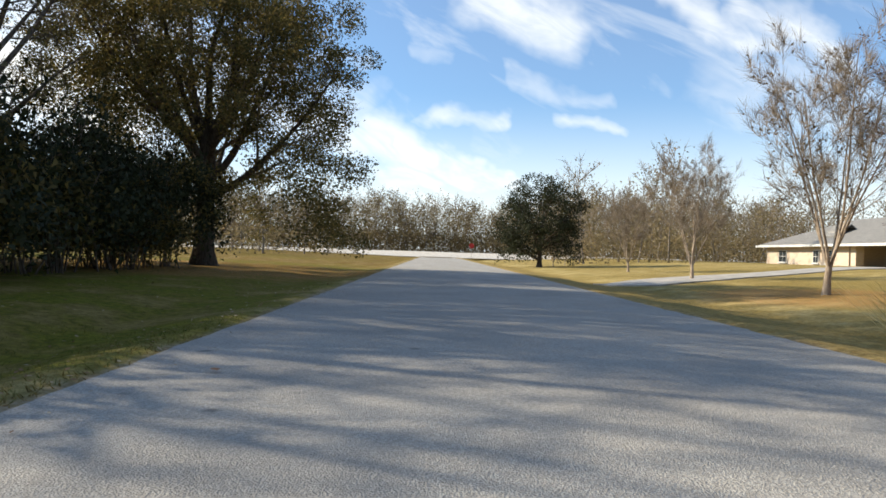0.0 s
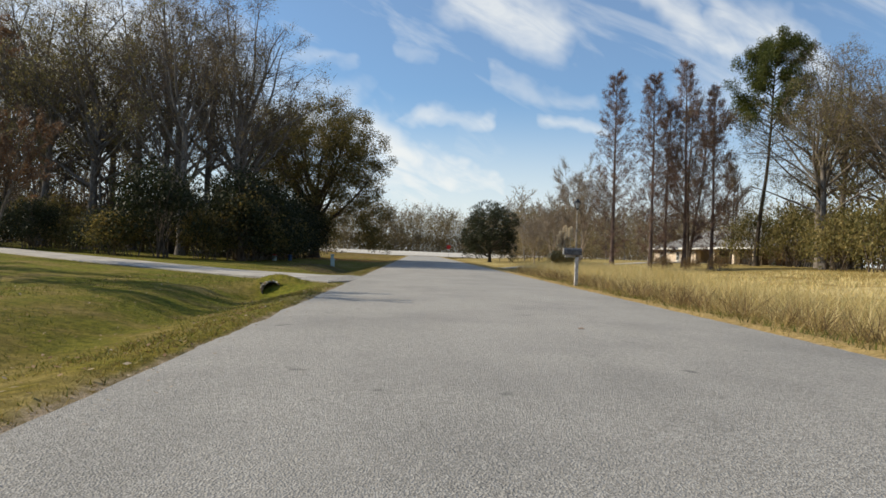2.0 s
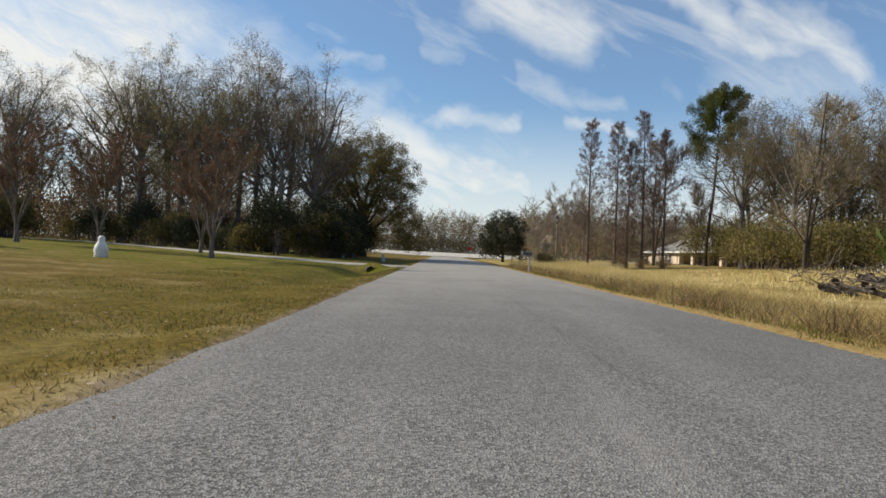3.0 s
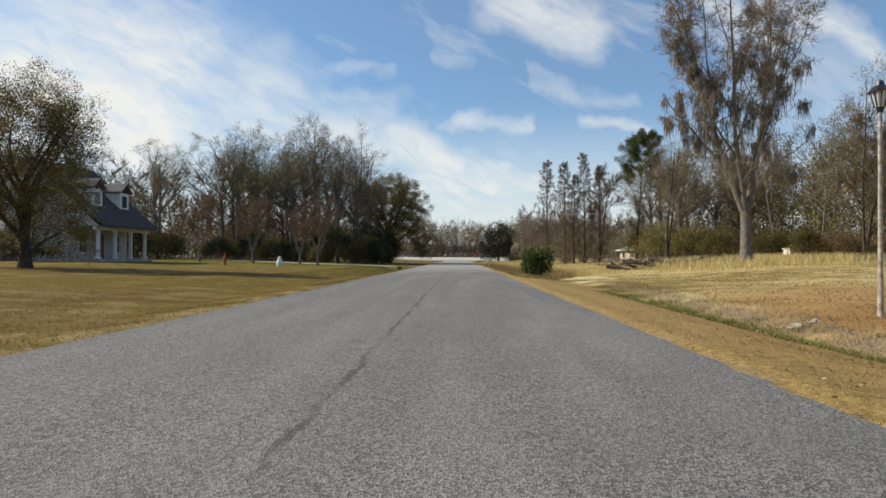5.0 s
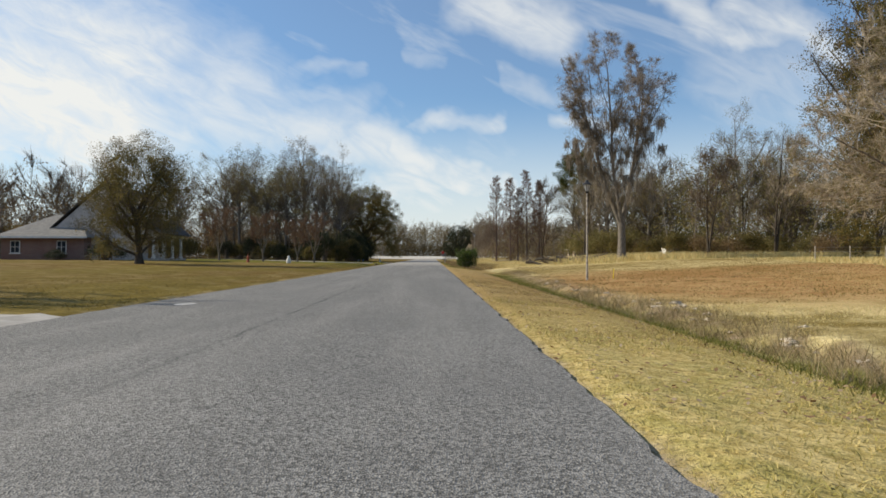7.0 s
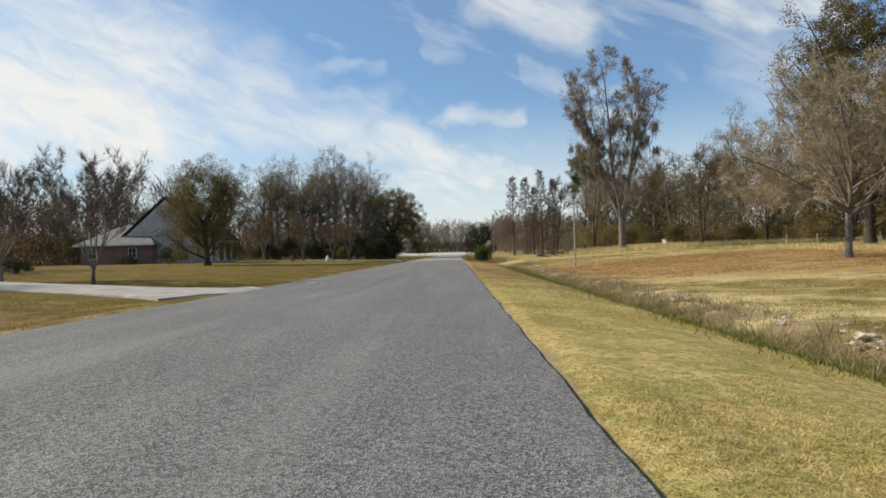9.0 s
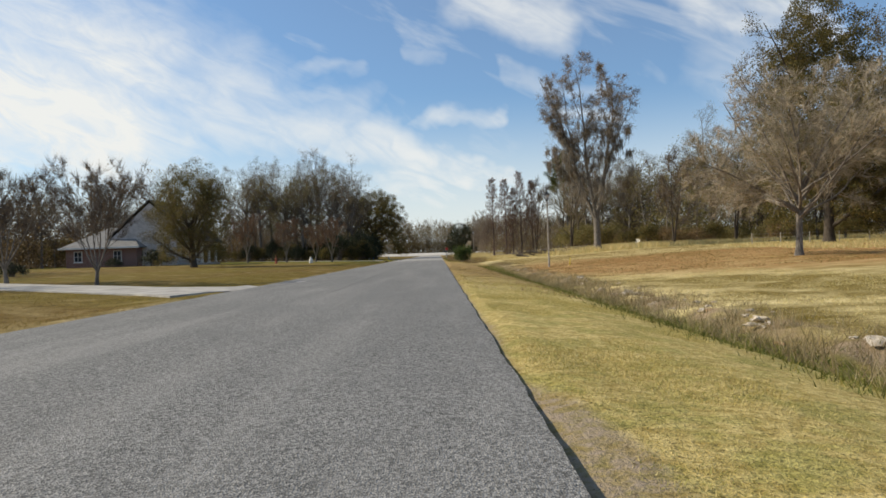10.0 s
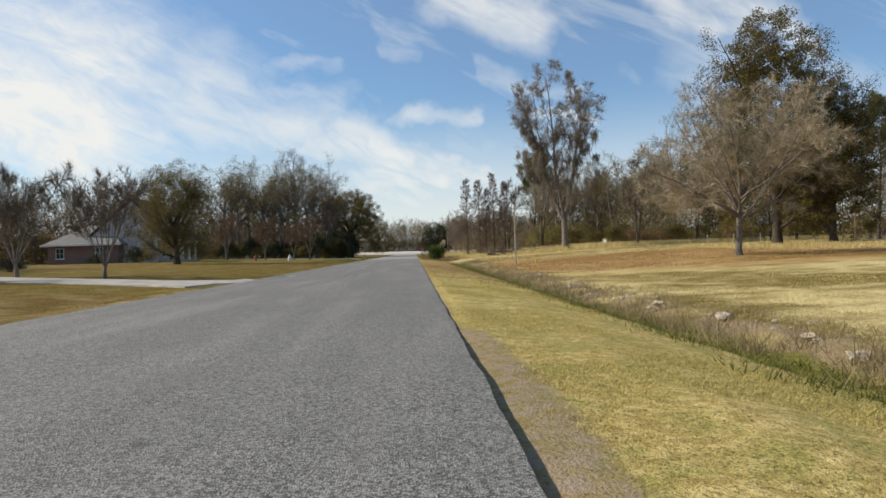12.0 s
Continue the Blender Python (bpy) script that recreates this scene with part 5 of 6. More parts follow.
woods = [(a, b, c * 1.08, d) for a, b, c, d in spots(5, 19, -34, -12.5, -27, -7, 3.2, lambda x, y: left_wood(x, y) and not (x > -25 and y < -18.5))]
near_wood, deep_wood = [w for w in woods if w[0] > -20], [w for w in woods if w[0] <= -20]
put_all(TALL_A, deep_wood[0::2] + near_wood[0::4] + [(-38.0, -21.0, 0.9), (-41.5, -14.0, 0.95), (-45.0, -23.0, 0.85), (-50.0, -29.0, 0.8), (-55.0, -40.0, 0.75)], "tall slender bare tree with a few brown leaves", "tree", "trees of the wood", 2)
put_all(TALL_B, deep_wood[1::2] + near_wood[2::4], "tall bare tree that keeps some olive leaves", "tree", "trees of the wood", 3)
put_all(TALL_C, near_wood[1::2] + [(-15.0, -20.6, 0.9, 1.0)], "tall grey bare tree with fine twigs", "tree", "trees of the wood", 4)

# undergrowth along the wood's edge
BUSH_A = shrub(31, (4.6, 4.2, 4.2), 6600, 0.16, DARK_LEAF, "undergrowth_bush")
BUSH_B = shrub(32, (3.6, 3.8, 3.2), 5000, 0.15, OAK_LEAF, "undergrowth_bush")
edge_a, edge_b = [], []
rng = np.random.default_rng(77)
for k in range(26):
    f = k / 25
    x = -10.2 - 0.6 * rng.uniform(0, 1) - (max(0.0, 0.45 - f) / 0.45) ** 1.2 * 22
    y = -29 + 24 * max(0.0, (f - 0.35) / 0.65) + (max(0.0, 0.45 - f) / 0.45) * 9 + rng.uniform(-1, 1)
    tall = 1.0 if f < 0.35 else 1.28
    (edge_a if k % 2 else edge_b).append((x, y, rng.uniform(0.62, 0.85) * tall, rng.uniform(0.9, 1.2)))
for k in range(18):
    x, y = rng.uniform(-30, -13), rng.uniform(-20, 0)
    (edge_a if k % 2 else edge_b).append((x, y, rng.uniform(0.7, 1.0), 1.1))
edge_b += [(-40.0 - 3.3 * k, -24.0 - 3.6 * (k % 3) - 1.5 * max(0, k - 4), 1.45 + 0.1 * (k % 2), 1.05) for k in range(9)]
edge_b += [(-37.0, -22.0, 1.2, 1.0), (-34.5, -25.5, 1.1, 1.0)]
edge_a += [(-10.9, -23.2, 1.1, 1.15), (-10.8, -20.2, 1.1, 1.1)]
edge_a += [(-12.4, -4.5, 0.75, 0.9), (-13.6, -0.5, 0.8, 0.9), (-11.6, -8.2, 0.7, 0.9)]
put_all(BUSH_A, edge_a, "dense dark evergreen bush at the wood's edge", "bush", "undergrowth of the wood", 5)
put_all(BUSH_B, edge_b, "dense dark olive bush at the wood's edge", "bush", "undergrowth of the wood", 6)

# young rust-leaved trees on the lawn's far side
RUSTY = vase_tree(41, 6.6, 5, 9000, RUST_LEAF, 0.10, BARK_GREY, TWIG, 2, "young_tree", 1.2, 0.3)
put_all(RUSTY, [(-12.1, -45.4, 0.85), (-19.0, -42.2, 0.9), (-25.6, -38.6, 1.0), (-16.0, -36.0, 0.8)], "young tree with thin rust-brown leaves", "tree", "young trees on the lawn", 7)

# bald cypresses and the pine across the road
CYP = cypress_tree(51, 14.6, 5200, 0.2)
put_all(CYP, [(13.1, -10.6, 1.0), (18.3, -11.2, 0.98, 1.08)], "tall thin bald cypress, rusty and nearly bare", "tree", "row of cypresses", 8)
CYP2 = cypress_tree(52, 14.4, 8500, 0.9)
put_all(CYP2, [(15.3, -12.6, 0.98), (16.7, -11.6, 0.86), (20.5, -10.8, 0.95)], "tall thin bald cypress with rusty foliage", "tree", "row of cypresses", 9)
PINE = pine_tree(55, 20.0)
put_all(PINE, [(27.4, -4.0, 0.93), (56.0, -66.0, 0.82), (62.0, -63.0, 0.78), (51.0, -58.0, 0.72)], "tall pine with a dense dark green top", "tree", "pines", 10)

# crape myrtles
CRAPE = vase_tree(61, 6.2, 7, 900, BROWN_LEAF, 0.09, BARK_PALE, TWIG_PALE, 3, "crape_myrtle", 0.9, 0.36, 12000, girth=0.62)
put_all(CRAPE, [(11.3, -7.9, 1.30), (11.6, 3.7, 1.0), (11.9, 15.3, 0.88), (10.3, 34.0, 0.55), (12.0, 37.0, 0.5)], "bare pale crape myrtle with many upright stems", "tree", "crape myrtles", 11)
CRAPE2 = vase_tree(62, 5.0, 7, 1100, BROWN_LEAF, 0.09, BARK_GREY, TWIG, 3, "crape_myrtle", 0.8, 0.46, 12000, girth=0.7)
put_all(CRAPE2, [(-10.5, -111.6, 0.95), (-15.8, -108.7, 1.1), (-18.5, -113.5, 1.0)], "bare grey crape myrtle beside a driveway", "tree", "crape myrtles by the drive", 12)

# the great mossy tree, and the woods round it
put_all(moss_tree(71), [(22.1, -55.4, 1.0, 0.95, 0.0)], "huge forked bare cypress hung with grey moss", "tree", "")
BIG_BARE = wood_tree(72, 14.2, 26000, 0.09, OLIVE_LEAF, TWIG_STRAW, BARK_GREY, 0.34, (8, 62), 26, "spreading_tree", (0.44, 0.62), 46000, 0.62, 0.25, 0.55, 0.2)
put_all(BIG_BARE, [(23.0, -99.5, 0.86)], "broad spreading nearly bare tree on the lawn", "tree", "")
BIG_LEAFY = oak_tree(73, 22.0, 110000, 0.16, OAK_LEAF, 0.5, 0.25, -0.9, 0.76, True)
put_all(BIG_LEAFY, [(38.8, -75.5, 1.0, 1.1), (43.0, -78.0, 0.72, 1.0)], "very tall leafy olive-brown tree behind the lawn", "tree", "tall leafy trees")

GREY_A = far_tree(81, 15.5, OLIVE_LEAF, TWIG_PALE, 2600, 0.16, 3000)
GREY_B = far_tree(82, 13.0, BROWN_LEAF, TWIG, 2600, 0.16, 3000)


def right_wood(x, y):
    return x > 22 + 0.25 * max(0, -30 - y) and not (30 < x < 54 and 8 < y < 54) and (x - 22) ** 2 + (y + 55) ** 2 > 60


CLUSTER = [(26.5, -15.0, 0.95), (29.5, -9.5, 1.0), (31.5, -15.0, 1.0), (33.5, -6.0, 1.05), (36.0, -12.0, 0.95), (29.0, -19.5, 0.85), (38.0, -19.0, 1.0), (41.0, -8.0, 1.1), (35.0, -24.0, 0.9)]
put_all(again(TALL_B, 27, -15), CLUSTER[0::2], "tall olive-leaved tree beside the pine", "tree", "trees by the pine", 31)
put_all(again(TALL_A, 29, -9), CLUSTER[1::2], "tall bare grey-brown tree beside the pine", "tree", "trees by the pine", 32)
put_all(again(TALL_B, 50, -14), [(50.0, -16.0, 1.25), (57.0, -24.0, 1.2), (63.0, -12.0, 1.35), (46.5, -30.0, 1.3, 1.05), (60.0, -40.0, 1.1)], "tall spreading olive-leaved tree in the far wood", "tree", "tall trees of the far wood", 41)
behind = spots(9, 30, 22, 90, -62, 10, 5.0, right_wood)
put_all(GREY_A, behind[0::2], "tall grey bare tree in the far wood", "tree", "trees of the far wood", 13)
put_all(GREY_B, behind[1::2], "bare tree with thin brown leaves in the far wood", "tree", "trees of the far wood", 14)
shade = spots(44, 20, 26, 74, -50, -30, 3.0, lambda x, y: right_wood(x - 2, y) and x / (y + 60) > 0.54)
put_all(again(BUSH_B, 30, -40), shade, "dark shaded thicket under the far trees", "bush", "dark thickets", 45)
# woods at a distance
def no_house(x, y):
    return not (30 < x < 56 and 6 < y < 56)


wood_mass("far_wood", 1, spots(15, 70, 50, 110, -120, -40, 4.2, lambda x, y: x > 52), 12.0, 4.0, TWIG, TAN_LEAF, "grey-brown leafless wood behind the field", 180, 220, 0.03, 0.32)
wood_mass("far_wood", 2, spots(16, 90, -95, -30, -34, 30, 4.0, lambda x, y: x < -37 and not (x > -50 and y < -30)), 13.5, 4.0, TWIG, BROWN_LEAF, "grey-brown leafless wood behind the porch house", 300, 420, 0.04, 0.26, 1.5)
wood_mass("far_wood", 3, spots(18, 84, -96, -54, -110, -36, 3.8), 11.0, 4.4, TWIG, BROWN_LEAF, "grey-brown leafless wood beside the lawns", 320, 500, 0.045, 0.26, 1.5)
wood_mass("far_wood", 4, spots(17, 150, -75, 80, 112, 136, 3.2), 13.5, 5.0, TWIG, TAN_LEAF, "tan leafless wood beyond the cross road", 100, 760, 0.05, 0.34)
wood_mass("far_wood", 5, spots(19, 64, 13, 64, 38, 104, 4.5, lambda x, y: no_house(x, y) and x > 13 + 0.05 * y), 11.0, 3.8, TWIG_PALE, TAN_LEAF, "tan leafless wood by the far road", 200, 460, 0.03, 0.26)
wood_mass("far_wood", 6, spots(20, 46, -75, -16, 26, 92, 6.0), 8.5, 3.6, TWIG, TAN_LEAF, "brown leafless wood on the far lawn", 200, 260, 0.03, 0.28)
wood_mass("far_wood", 7, spots(28, 78, 34, 92, -40, 6, 3.8, lambda x, y: right_wood(x, y) and x / (y + 60) > 0.62), 14.0, 4.2, TWIG, OLIVE_LEAF, "grey-brown leafless wood behind the mossy tree", 180, 340, 0.024, 0.3)
wood_mass("far_wood", 8, spots(30, 26, -40, -20, -24, 2, 3.0, left_wood), 8.0, 3.0, TWIG, BROWN_LEAF, "tangle of young trees within the wood", 160, 520, 0.014, 0.12)

# trees out on the lawn beyond the drive, whose shade falls over it
put_all(again(TALL_B, -40, -100), [(-39.0, -98.0, 0.9), (-42.0, -104.0, 0.9), (-38.0, -110.0, 0.8), (-45.0, -92.0, 0.9), (-34.5, -90.0, 0.62)], "bare yard tree that keeps some olive leaves", "tree", "yard trees", 38)

# undergrowth across the road
SCRUB_A = shrub(91, (4.5, 4.0, 3.4), 3200, 0.17, OLIVE_LEAF, "scrub_bush", False)
SCRUB_B = shrub(92, (4.5, 4.5, 3.2), 3000, 0.16, BROWN_LEAF, "scrub_bush", False)
low = spots(21, 40, 20, 84, -58, 4, 3.6, lambda x, y: right_wood(x - 1.5, y) and (x < 60 or y < -20) and not (y > -44 and 0.33 < x / (y + 60) < 0.54))
put_all(SCRUB_A, [(a, b, c * 0.9, d) for a, b, c, d in low[0::2]], "olive-yellow scrub under the trees", "bush", "scrub", 24)
put_all(SCRUB_B, [(a, b, c * 0.9, d) for a, b, c, d in low[1::2]], "brown leafless scrub under the trees", "bush", "scrub", 25)
put_all(again(SCRUB_B, 14, -14), [(15.2, -15.0, 0.4), (17.6, -14.2, 0.35), (19.4, -14.6, 0.4)], "brown brushy shrub among the cypresses", "bush", "brush", 26)
low = spots(29, 18, 25, 42, -27, -9, 2.4, lambda x, y: x / (y + 60) > 0.54)
put_all(again(SCRUB_A, 28, -18), [(28.6, -1.0, 1.1, 1.5), (29.8, -5.5, 1.1, 1.5), (31.8, -2.6, 1.2, 1.6), (30.6, -9.0, 1.1, 1.4)] + [(a, b, c * 1.05, 1.35) for a, b, c, d in low], "tall olive-yellow thicket beside the pine", "bush", "thicket", 33)
put_all(shrub(94, (1.6, 1.6, 0.95), 2600, 0.07, DARK_LEAF, "clipped_shrub"), [(-23.0, -97.0, 1.0), (-31.0, -57.4, 2.3), (-36.0, -57.6, 1.3)], "clipped dark evergreen shrub on a lawn", "shrub", "clipped shrubs", 30)


# ---------------------------------------------------------------- grass and litter
def blades(rng, x, y, tall, wide, lean):
    """Upright three-cornered blades on the land."""
    n = len(x)
    z = ground_height(x, y)
    az = rng.uniform(0, 6.28, n)
    h = tall * rng.uniform(0.5, 1.25, n)
    c = np.stack([x, y, z - 0.01], 1)
    side = np.stack([np.cos(az), np.sin(az), 0 * az], 1) * (wide * rng.uniform(0.6, 1.3, n))[:, None]
    tip = np.stack([rng.normal(0, lean, n) * h, rng.normal(0, lean, n) * h, h], 1)
    return np.stack([c - side, c + side, c + tip], 1).reshape(-1, 3)


def strew(name, seed, count, x0, x1, y0, y1, tall, wide, lean, mat, label, clump=0.0, keep=None):
    rng = np.random.default_rng(seed)
    if clump:
        k = max(4, count // 22)
        cx, cy = rng.uniform(x0, x1, k), rng.uniform(y0, y1, k)
        i = rng.integers(0, k, count)
        x, y = cx[i] + rng.normal(0, clump, count), cy[i] + rng.normal(0, clump, count)
    else:
        x, y = rng.uniform(x0, x1, count), rng.uniform(y0, y1, count)
    ok = (np.abs(x) > 3.13) & (keep(x, y) if keep else True)
    x, y = x[ok], y[ok]
    ob = new(name, quads_mesh(name, blades(rng, x, y, tall, wide, lean), mat, 3))
    return tagged(ob, label, "grass", kind="stuff")


def not_drive(x, y):
    a = (np.abs((y + 118.2) - (x + 3) * -0.63) > 2.6)
    b = (np.abs((y + 40.4) - (x + 3) * -0.72) > 2.9)
    return a & b


strew("verge_grass", 1, 130000, 3.16, 6.6, -140, -124, 0.024, 0.0036, 0.9, TURF_VERGE, "short dry mown grass on the verge", 0.0, lambda x, y: (y > -133.4) | (x > 3.45 + 0.12 * np.sin(y * 5.1)))
strew("verge_grass", 21, 30000, 3.06, 6.6, -118, -96, 0.035, 0.005, 0.8, ROUGH_GRASS, "dry brown grass on the verge")
strew("verge_grass", 2, 26000, 3.14, 6.6, -125, -112, 0.035, 0.005, 0.8, TURF_VERGE, "short dry mown grass on the verge")
strew("lawn_grass", 3, 36000, 8.4, 16, -136, -108, 0.045, 0.008, 0.8, TURF, "short dormant lawn grass")
strew("field_turf", 17, 50000, 8.9, 30, -108, -66, 0.06, 0.012, 0.7, TURF_BROWN, "short brown dormant grass of the field")
strew("ditch_weeds", 19, 5000, 6.9, 8.3, -136, -100, 0.38, 0.006, 0.5, WEED_LEAF, "tall pale dead weeds in the ditch", 0.14)
strew("ditch_grass", 4, 16000, 5.9, 7.7, -140, -80, 0.10, 0.009, 0.6, TURF_GREEN, "green grass in the ditch bottom", 0.3)
strew("bank_grass", 5, 26000, 7.3, 9.0, -139, -74, 0.12, 0.006, 0.9, WEED_LEAF, "dry weeds on the ditch bank", 0.22)
strew("roadside_grass", 6, 60000, -8.5, -3.2, -72, -20, 0.045, 0.006, 0.8, TURF_GREEN, "short green and straw grass by the road", 0.0, not_drive)
strew("roadside_grass", 7, 26000, -4.3, -3.12, -105, -22, 0.04, 0.006, 0.9, TURF_BROWN, "straw-coloured grass along the road's edge", 0.0, not_drive)
strew("roadside_grass", 8, 30000, -12, -3.2, -128, -72, 0.045, 0.007, 0.8, TURF_BROWN, "short dormant grass by the road", 0.0, not_drive)
def before_lawn(x, y):
    return y < -28.5 + (x + 0.95) / 0.72


strew("tall_grass", 9, 40000, 4.7, 9.5, -66, -19, 0.30, 0.006, 1.0, STRAW, "dry tangled grass by the road", 0.30, before_lawn)
strew("tall_grass", 20, 22000, 4.4, 8.5, -66, -22, 0.42, 0.006, 0.8, ROUGH_GRASS, "brown rank grass by the road", 0.20, before_lawn)
strew("tall_grass", 15, 36000, 5.2, 10.0, -34, -15, 0.75, 0.008, 0.6, STRAW, "high golden grass beside the lamp", 0.45, before_lawn)
strew("tall_grass", 10, 14000, 3.9, 6.0, -72, -22, 0.17, 0.005, 0.9, ROUGH_GRASS, "low dry grass at the road's edge", 0.3, before_lawn)
strew("tall_grass", 18, 9000, 5.0, 9.0, -52, -34, 0.62, 0.007, 0.6, STRAW, "pale tussocks in the rough grass", 0.16)
strew("dead_weeds", 16, 9000, 4.0, 7.5, -68, -24, 0.46, 0.008, 0.7, BROWN_LEAF, "brown dead weeds among the grass", 0.15)
strew("weeds", 11, 4000, 3.4, 4.6, -74, -30, 0.12, 0.008, 0.7, TURF_GREEN, "green weeds at the road's edge", 0.25)
strew("tall_grass", 12, 22000, 16, 60, -60, -40, 0.7, 0.03, 0.3, STRAW, "tall dry grass before the far wood", 0.8)
strew("tall_grass", 13, 14000, 9, 30, -64, -20, 0.22, 0.02, 0.4, STRAW, "dry grass on the rough field", 0.5)
strew("field_grass", 14, 16000, 30, 50, -95, -62, 0.25, 0.03, 0.4, STRAW, "dry grass at the field's end", 0.6)


def pampas(x, y):
    z = height_at(x, y)
    rng = np.random.default_rng(3)
    ob = thing("pampas_grass", (x, y, z), 0, "clump of pampas grass with pale plumes", "grass clump")
    n = 2600
    az, out = rng.uniform(0, 6.28, n), rng.uniform(0.1, 1.0, n)
    c = np.stack([np.cos(az) * 0.25 * out, np.sin(az) * 0.25 * out, 0 * az - 0.02], 1)
    side = np.stack([-np.sin(az), np.cos(az), 0 * az], 1) * 0.012
    h = rng.uniform(0.9, 1.5, n)
    mid = c + np.stack([np.cos(az) * out * 0.5, np.sin(az) * out * 0.5, h], 1)
    tip = c + np.stack([np.cos(az) * out * 1.1, np.sin(az) * out * 1.1, h * 0.75], 1)
    tagged(mesh_part("foliage", quads_mesh("leaves", np.stack([c - side, mid - side, tip, mid + side], 1).reshape(-1, 3), STRAW, 4), ob), kind="stuff")
    lines, plume = [], []
    for k in range(22):
        a, o = rng.uniform(0, 6.28), rng.uniform(0.05, 0.5)
        top = np.array((math.cos(a) * o, math.sin(a) * o, rng.uniform(2.0, 2.9)))
        p = np.array([(0, 0, 0.0), top * (0.5, 0.5, 0.55), top])
        lines.append((p, np.array([0.008, 0.007, 0.004]), 4))
        m = 240
        f = rng.uniform(0, 1, m)
        plume.append(top[None] + np.stack([rng.normal(0, 0.05, m) * (1 - f * 0.6), rng.normal(0, 0.05, m) * (1 - f * 0.6), (f - 0.75) * 0.75], 1))
    mesh_part("stalkwork", tubes("stalkwork", lines, TWIG_PALE), ob)
    mesh_part("plumage", quads_mesh("plumage", leaf_quads(rng, np.concatenate(plume), 0.16, 0.25), leafy("plume", [(0.66, 0.57, 0.42), (0.85, 0.76, 0.60)], 0.5)), ob)


pampas(7.9, -17.6)


def cane_clump(x, y):
    z = height_at(x, y)
    rng = np.random.default_rng(8)
    ob = thing("cane_clump", (x, y, z), 0, "green leafy cane clump at the road's edge", "bush")
    lines, leaves = [], []
    for k in range(70):
        a, o = rng.uniform(0, 6.28), rng.uniform(0.0, 0.75)
        p, r = limb(rng, (math.cos(a) * o, math.sin(a) * o, -0.05), (math.cos(a) * 0.12, math.sin(a) * 0.12, 1), rng.uniform(1.2, 1.75), 0.012, 0.005, 5, 0.04, 0)
        lines.append((p, r, 4))
    tagged(mesh_part("canework", tubes("canework", lines, BARK_PALE), ob), kind="stuff")
    tagged(mesh_part("foliage", quads_mesh("leaves", scatter_leaves(rng, lines, 3600, 0.26, 0.09, 0.22), GREEN_LEAF), ob), kind="stuff")


cane_clump(5.0, -69.0)


def brush_pile():
    rng = np.random.default_rng(12)
    ob = thing("brush_pile", (17.0, -52.5, height_at(17, -52.5)), 20, "long grey pile of cut logs and dead branches", "brush pile")
    for k in range(26):
        x, y = rng.uniform(-5.5, 5.5), rng.normal(0, 0.9)
        a = rng.normal(0, 0.6)
        size = rng.uniform(1.0, 3.2)
        z = rng.uniform(0.05, 1.0) * (1 - abs(x) / 7.5)
        d = np.array((math.cos(a), math.sin(a), rng.normal(0, 0.22)))
        p, r = limb(rng, (x, y, z), d / np.linalg.norm(d), size, rng.uniform(0.07, 0.17), 0.06, 4, 0.05, 0)
        mesh_part("log", tubes("log", [(p, r, 8)], DEADWOOD), ob)
    sticks = []
    for k in range(320):
        x, y = rng.uniform(-6, 6), rng.normal(0, 1.0)
        d = rng.normal(0, 1, 3)
        d[2] = abs(d[2]) * 0.5
        p, r = limb(rng, (x, y, rng.uniform(0, 0.6)), d / np.linalg.norm(d), rng.uniform(0.6, 1.7), 0.022, 0.006, 4, 0.12, 0)
        sticks.append((p, r, 3))
    tagged(mesh_part("stickwork", tubes("stickwork", sticks, DEADWOOD), ob), kind="stuff")


brush_pile()


def shed_box(x, y, h):
    z = height_at(x, y)
    ob = thing("pump_box", (x, y, z), 12, "small white pump house box before the wood", "shed")
    part("case", box(0, 0, h / 2 - 0.05, 1.0, 0.9, h, 0.02), WHITE, ob)
    part("lid", box(0, 0, h, 1.15, 1.05, 0.1, 0.02), TRIM, ob)
    part("pipe", pipe((-0.9, 0, -0.05), (-0.9, 0, 0.8), 0.06, 0.06, 10), WHITE, ob)


shed_box(31.0, -44.0, 1.1)


def field_fence():
    """Wire fence behind the lawn: thin posts and three wires."""
    ob = thing("wire_fence", (0, 0, 0), 0, "thin wire field fence on wooden posts", "fence")
    pts = [(34 + k * 2.6, -70.5 - k * 0.55) for k in range(18)]
    for x, y in pts:
        z = height_at(x, y)
        part("post", pipe((x, y, z - 0.2), (x, y, z + 1.15), 0.05, 0.045, 8), POST_WOOD, ob)
    for h in (0.35, 0.7, 1.05):
        line = np.array([(x, y, height_at(x, y) + h) for x, y in pts])
        mesh_part("wire", tubes("wire", [(line, np.full(len(line), 0.008), 4)], METAL_GREY), ob)


field_fence()


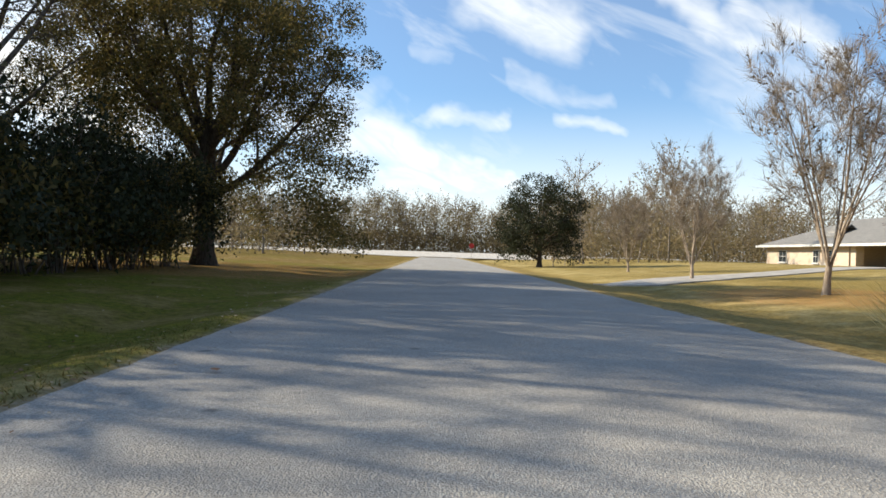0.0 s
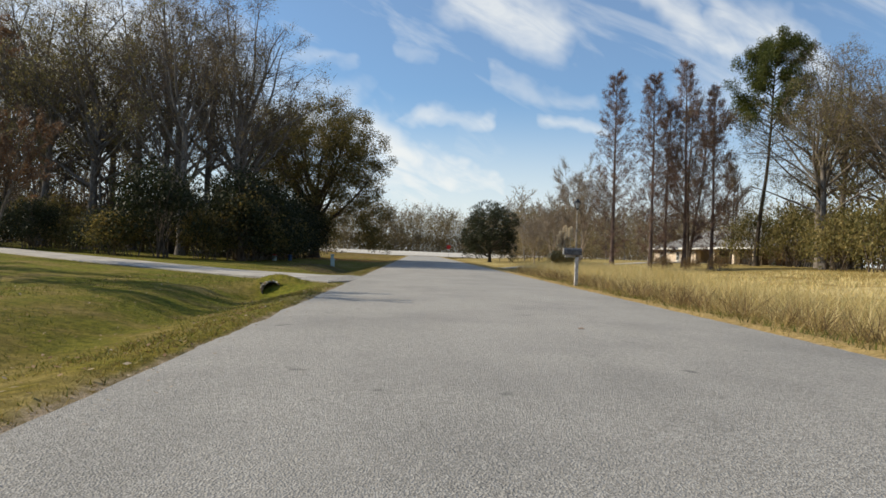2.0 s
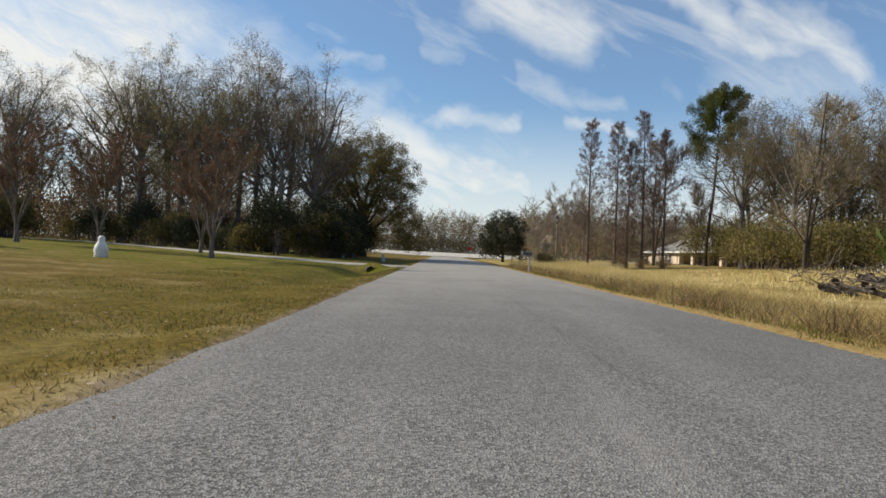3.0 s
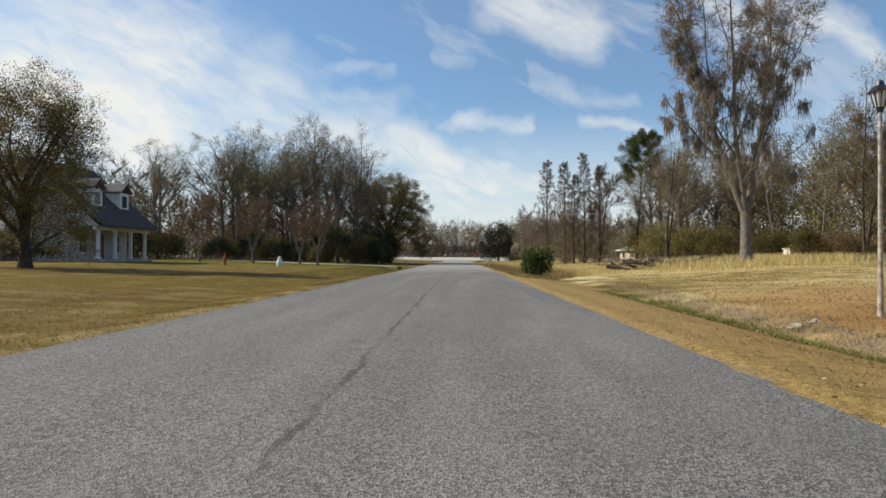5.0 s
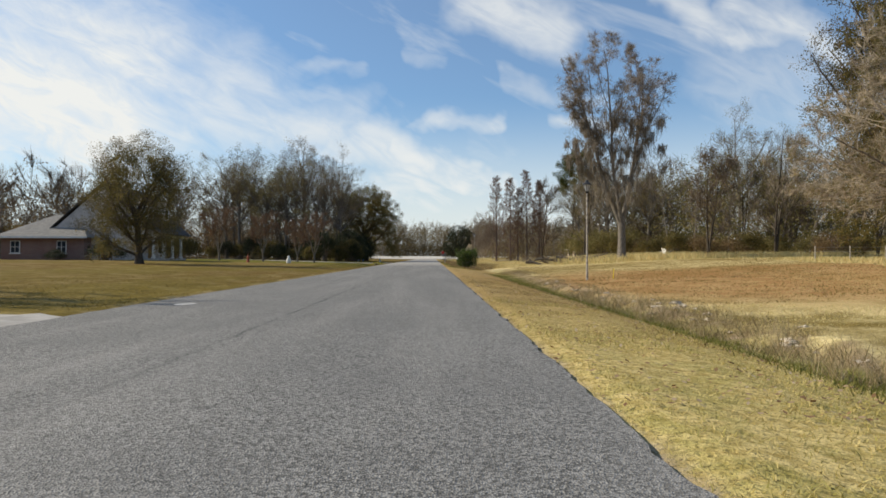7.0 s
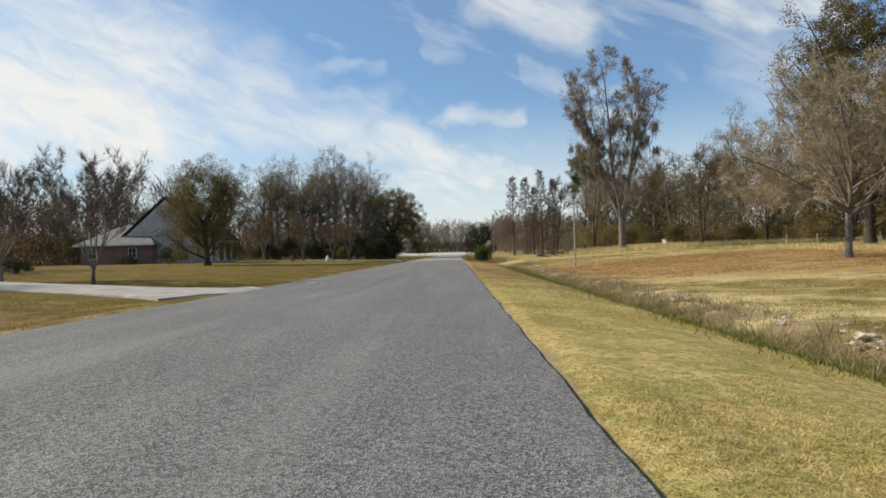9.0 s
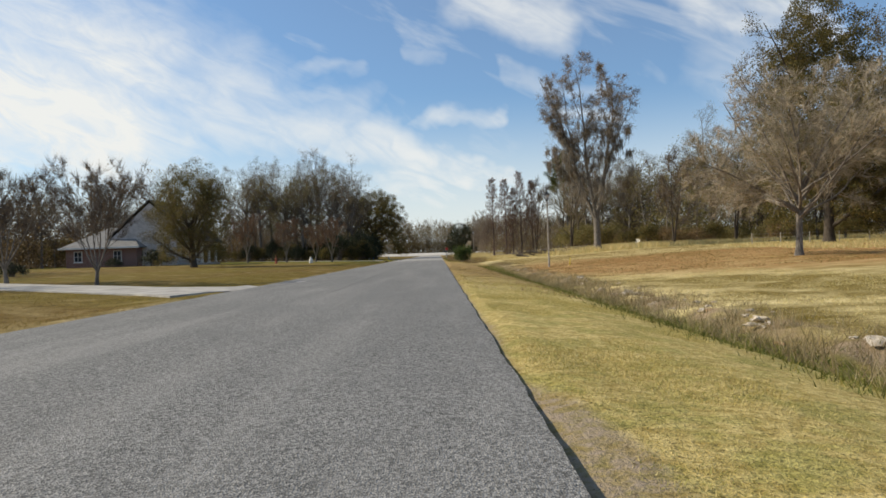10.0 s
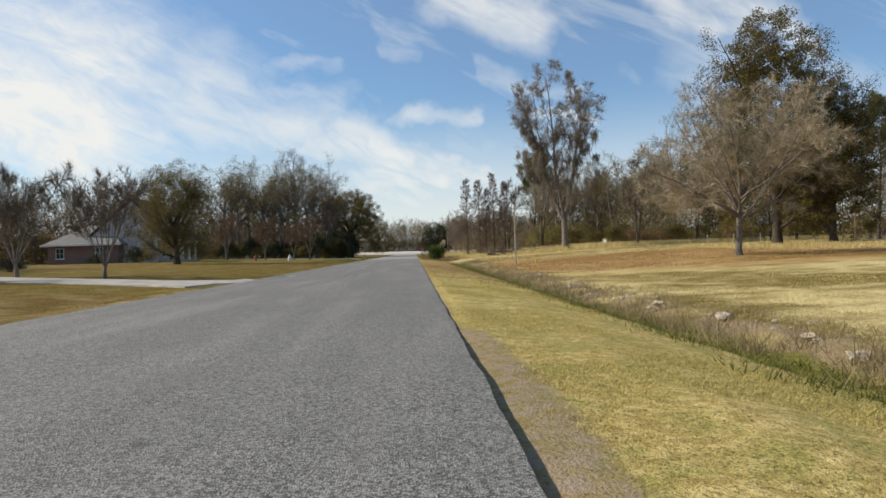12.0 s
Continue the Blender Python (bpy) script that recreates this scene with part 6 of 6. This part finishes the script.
def rubble():
    """Pale lumps of mud and rubble along the far bank of the ditch."""
    rng = np.random.default_rng(21)
    for k in range(130):
        y = -136 + 46 * rng.uniform(0, 1) ** 1.3
        x = 8.3 + rng.normal(0, 0.28)
        bm = bmesh.new()
        bmesh.ops.create_icosphere(bm, subdivisions=2, radius=1.0)
        off = rng.uniform(0, 50)
        s = 0.03 + 0.085 * rng.uniform(0, 1) ** 2.0
        for v in bm.verts:
            n = noise.noise(v.co * 1.6 + Vector((off, 0, 0)))
            v.co = v.co * (1 + 0.9 * n)
            v.co = Vector((v.co.x * s * 1.3, v.co.y * s * 1.5, v.co.z * s * 0.6))
        me = bpy.data.meshes.new("clod")
        bm.to_mesh(me)
        bm.free()
        me.materials.append(CLAY if k % 5 == 0 else ROCK)
        ob = new("clod", me)
        ob.matrix_world = pose(x, y, height_at(x, y) + s * 0.1, 0, 0, float(rng.uniform(0, 360)))
        tagged(ob, "pale crumbling clod of dried mud on the ditch bank", "clod", "clods on the ditch bank")


rubble()


def litter():
    rng = np.random.default_rng(31)
    n = 5200
    x = np.concatenate([rng.uniform(-8, -3.0, n // 2), rng.uniform(3.1, 6, n // 2), rng.uniform(-3.6, -2.7, n // 4)])
    y = np.concatenate([rng.uniform(-74, -10, n // 2), -122 + 40 * rng.uniform(0, 1, n // 2) ** 1.5, rng.uniform(-76, -15, n // 4)])
    on_road = np.abs(x) < 3.12
    z = np.where(on_road, 0.0, ground_height(x, y) + 0.02) + 0.012
    az, s = rng.uniform(0, 6.28, len(x)), rng.uniform(0.012, 0.03, len(x)) * np.where(on_road, 0.6, 1.0)
    u = np.stack([np.cos(az), np.sin(az), rng.normal(0, 0.25, len(x))], 1) * s[:, None]
    v = np.stack([-np.sin(az), np.cos(az), rng.normal(0, 0.25, len(x))], 1) * s[:, None] * 0.6
    c = np.stack([x, y, z], 1)
    ob = new("leaf_litter", quads_mesh("leaf_litter", np.stack([c - u, c - v, c + u, c + v], 1).reshape(-1, 3), LITTER, 4))
    tagged(ob, "scattered brown and pale fallen leaves by the road", "leaves", kind="stuff")


litter()


def road_patch(x, y, w, d, turn, mat, label):
    """A thin worn patch on the asphalt."""
    rng = np.random.default_rng(int(abs(y)))
    bm = bmesh.new()
    ring = []
    for k in range(18):
        a = k * math.pi / 9
        r = 1 + rng.normal(0, 0.12)
        u, v = math.cos(a) * w / 2 * r, math.sin(a) * d / 2 * r
        c, s = math.cos(radians(turn)), math.sin(radians(turn))
        px, py = x + u * c - v * s, y + u * s + v * c
        ring.append(bm.verts.new((px, py, 0.016 - 0.028 * (px / 3.1) ** 2)))
    bm.faces.new(ring)
    me = bpy.data.meshes.new("road_patch")
    bm.to_mesh(me)
    bm.free()
    me.materials.append(mat)
    tagged(new("road_patch", me), label, "patch", kind="structure")


road_patch(-2.2, -114.0, 0.38, 0.55, 10, plain("pale_patch", (0.52, 0.50, 0.47), 0.9, 0.15, 9.0), "pale patch of filler on the asphalt")


def fallen_leaf(x, y, turn, size, mat):
    """One curled dead leaf."""
    bm = bmesh.new()
    rows = []
    for k in range(7):
        f = k / 6
        half = math.sin(math.pi * min(0.98, 0.06 + f * 0.92)) * 0.32
        rows.append([bm.verts.new(((f - 0.5), s * half, 0.16 * abs(s) * half + 0.10 * (f - 0.5) ** 2)) for s in (-1, 0, 1)])
    for a, b in zip(rows, rows[1:]):
        for i in range(2):
            bm.faces.new((a[i], a[i + 1], b[i + 1], b[i]))
    me = bpy.data.meshes.new("fallen_leaf")
    bm.to_mesh(me)
    bm.free()
    me.materials.append(mat)
    ob = new("fallen_leaf", me)
    ob.matrix_world = pose(x, y, 0.016, 0, 0, turn) @ Matrix.Diagonal((size, size, size, 1))
    tagged(ob, "single curled brown leaf lying on the asphalt", "leaf", "leaves on the road")


LEAF_BROWN = plain("dead_leaf", (0.36, 0.16, 0.07), 0.8, 0.2, 30.0)
for x, y, turn, size in ((-1.20, -32.80, 40, 0.06), (-1.50, -32.70, 110, 0.07), (-1.10, -32.90, 20, 0.06), (-2.4, -24.0, 120, 0.10), (0.6, -52.0, 200, 0.10)):
    fallen_leaf(x, y, turn, size, LEAF_BROWN)
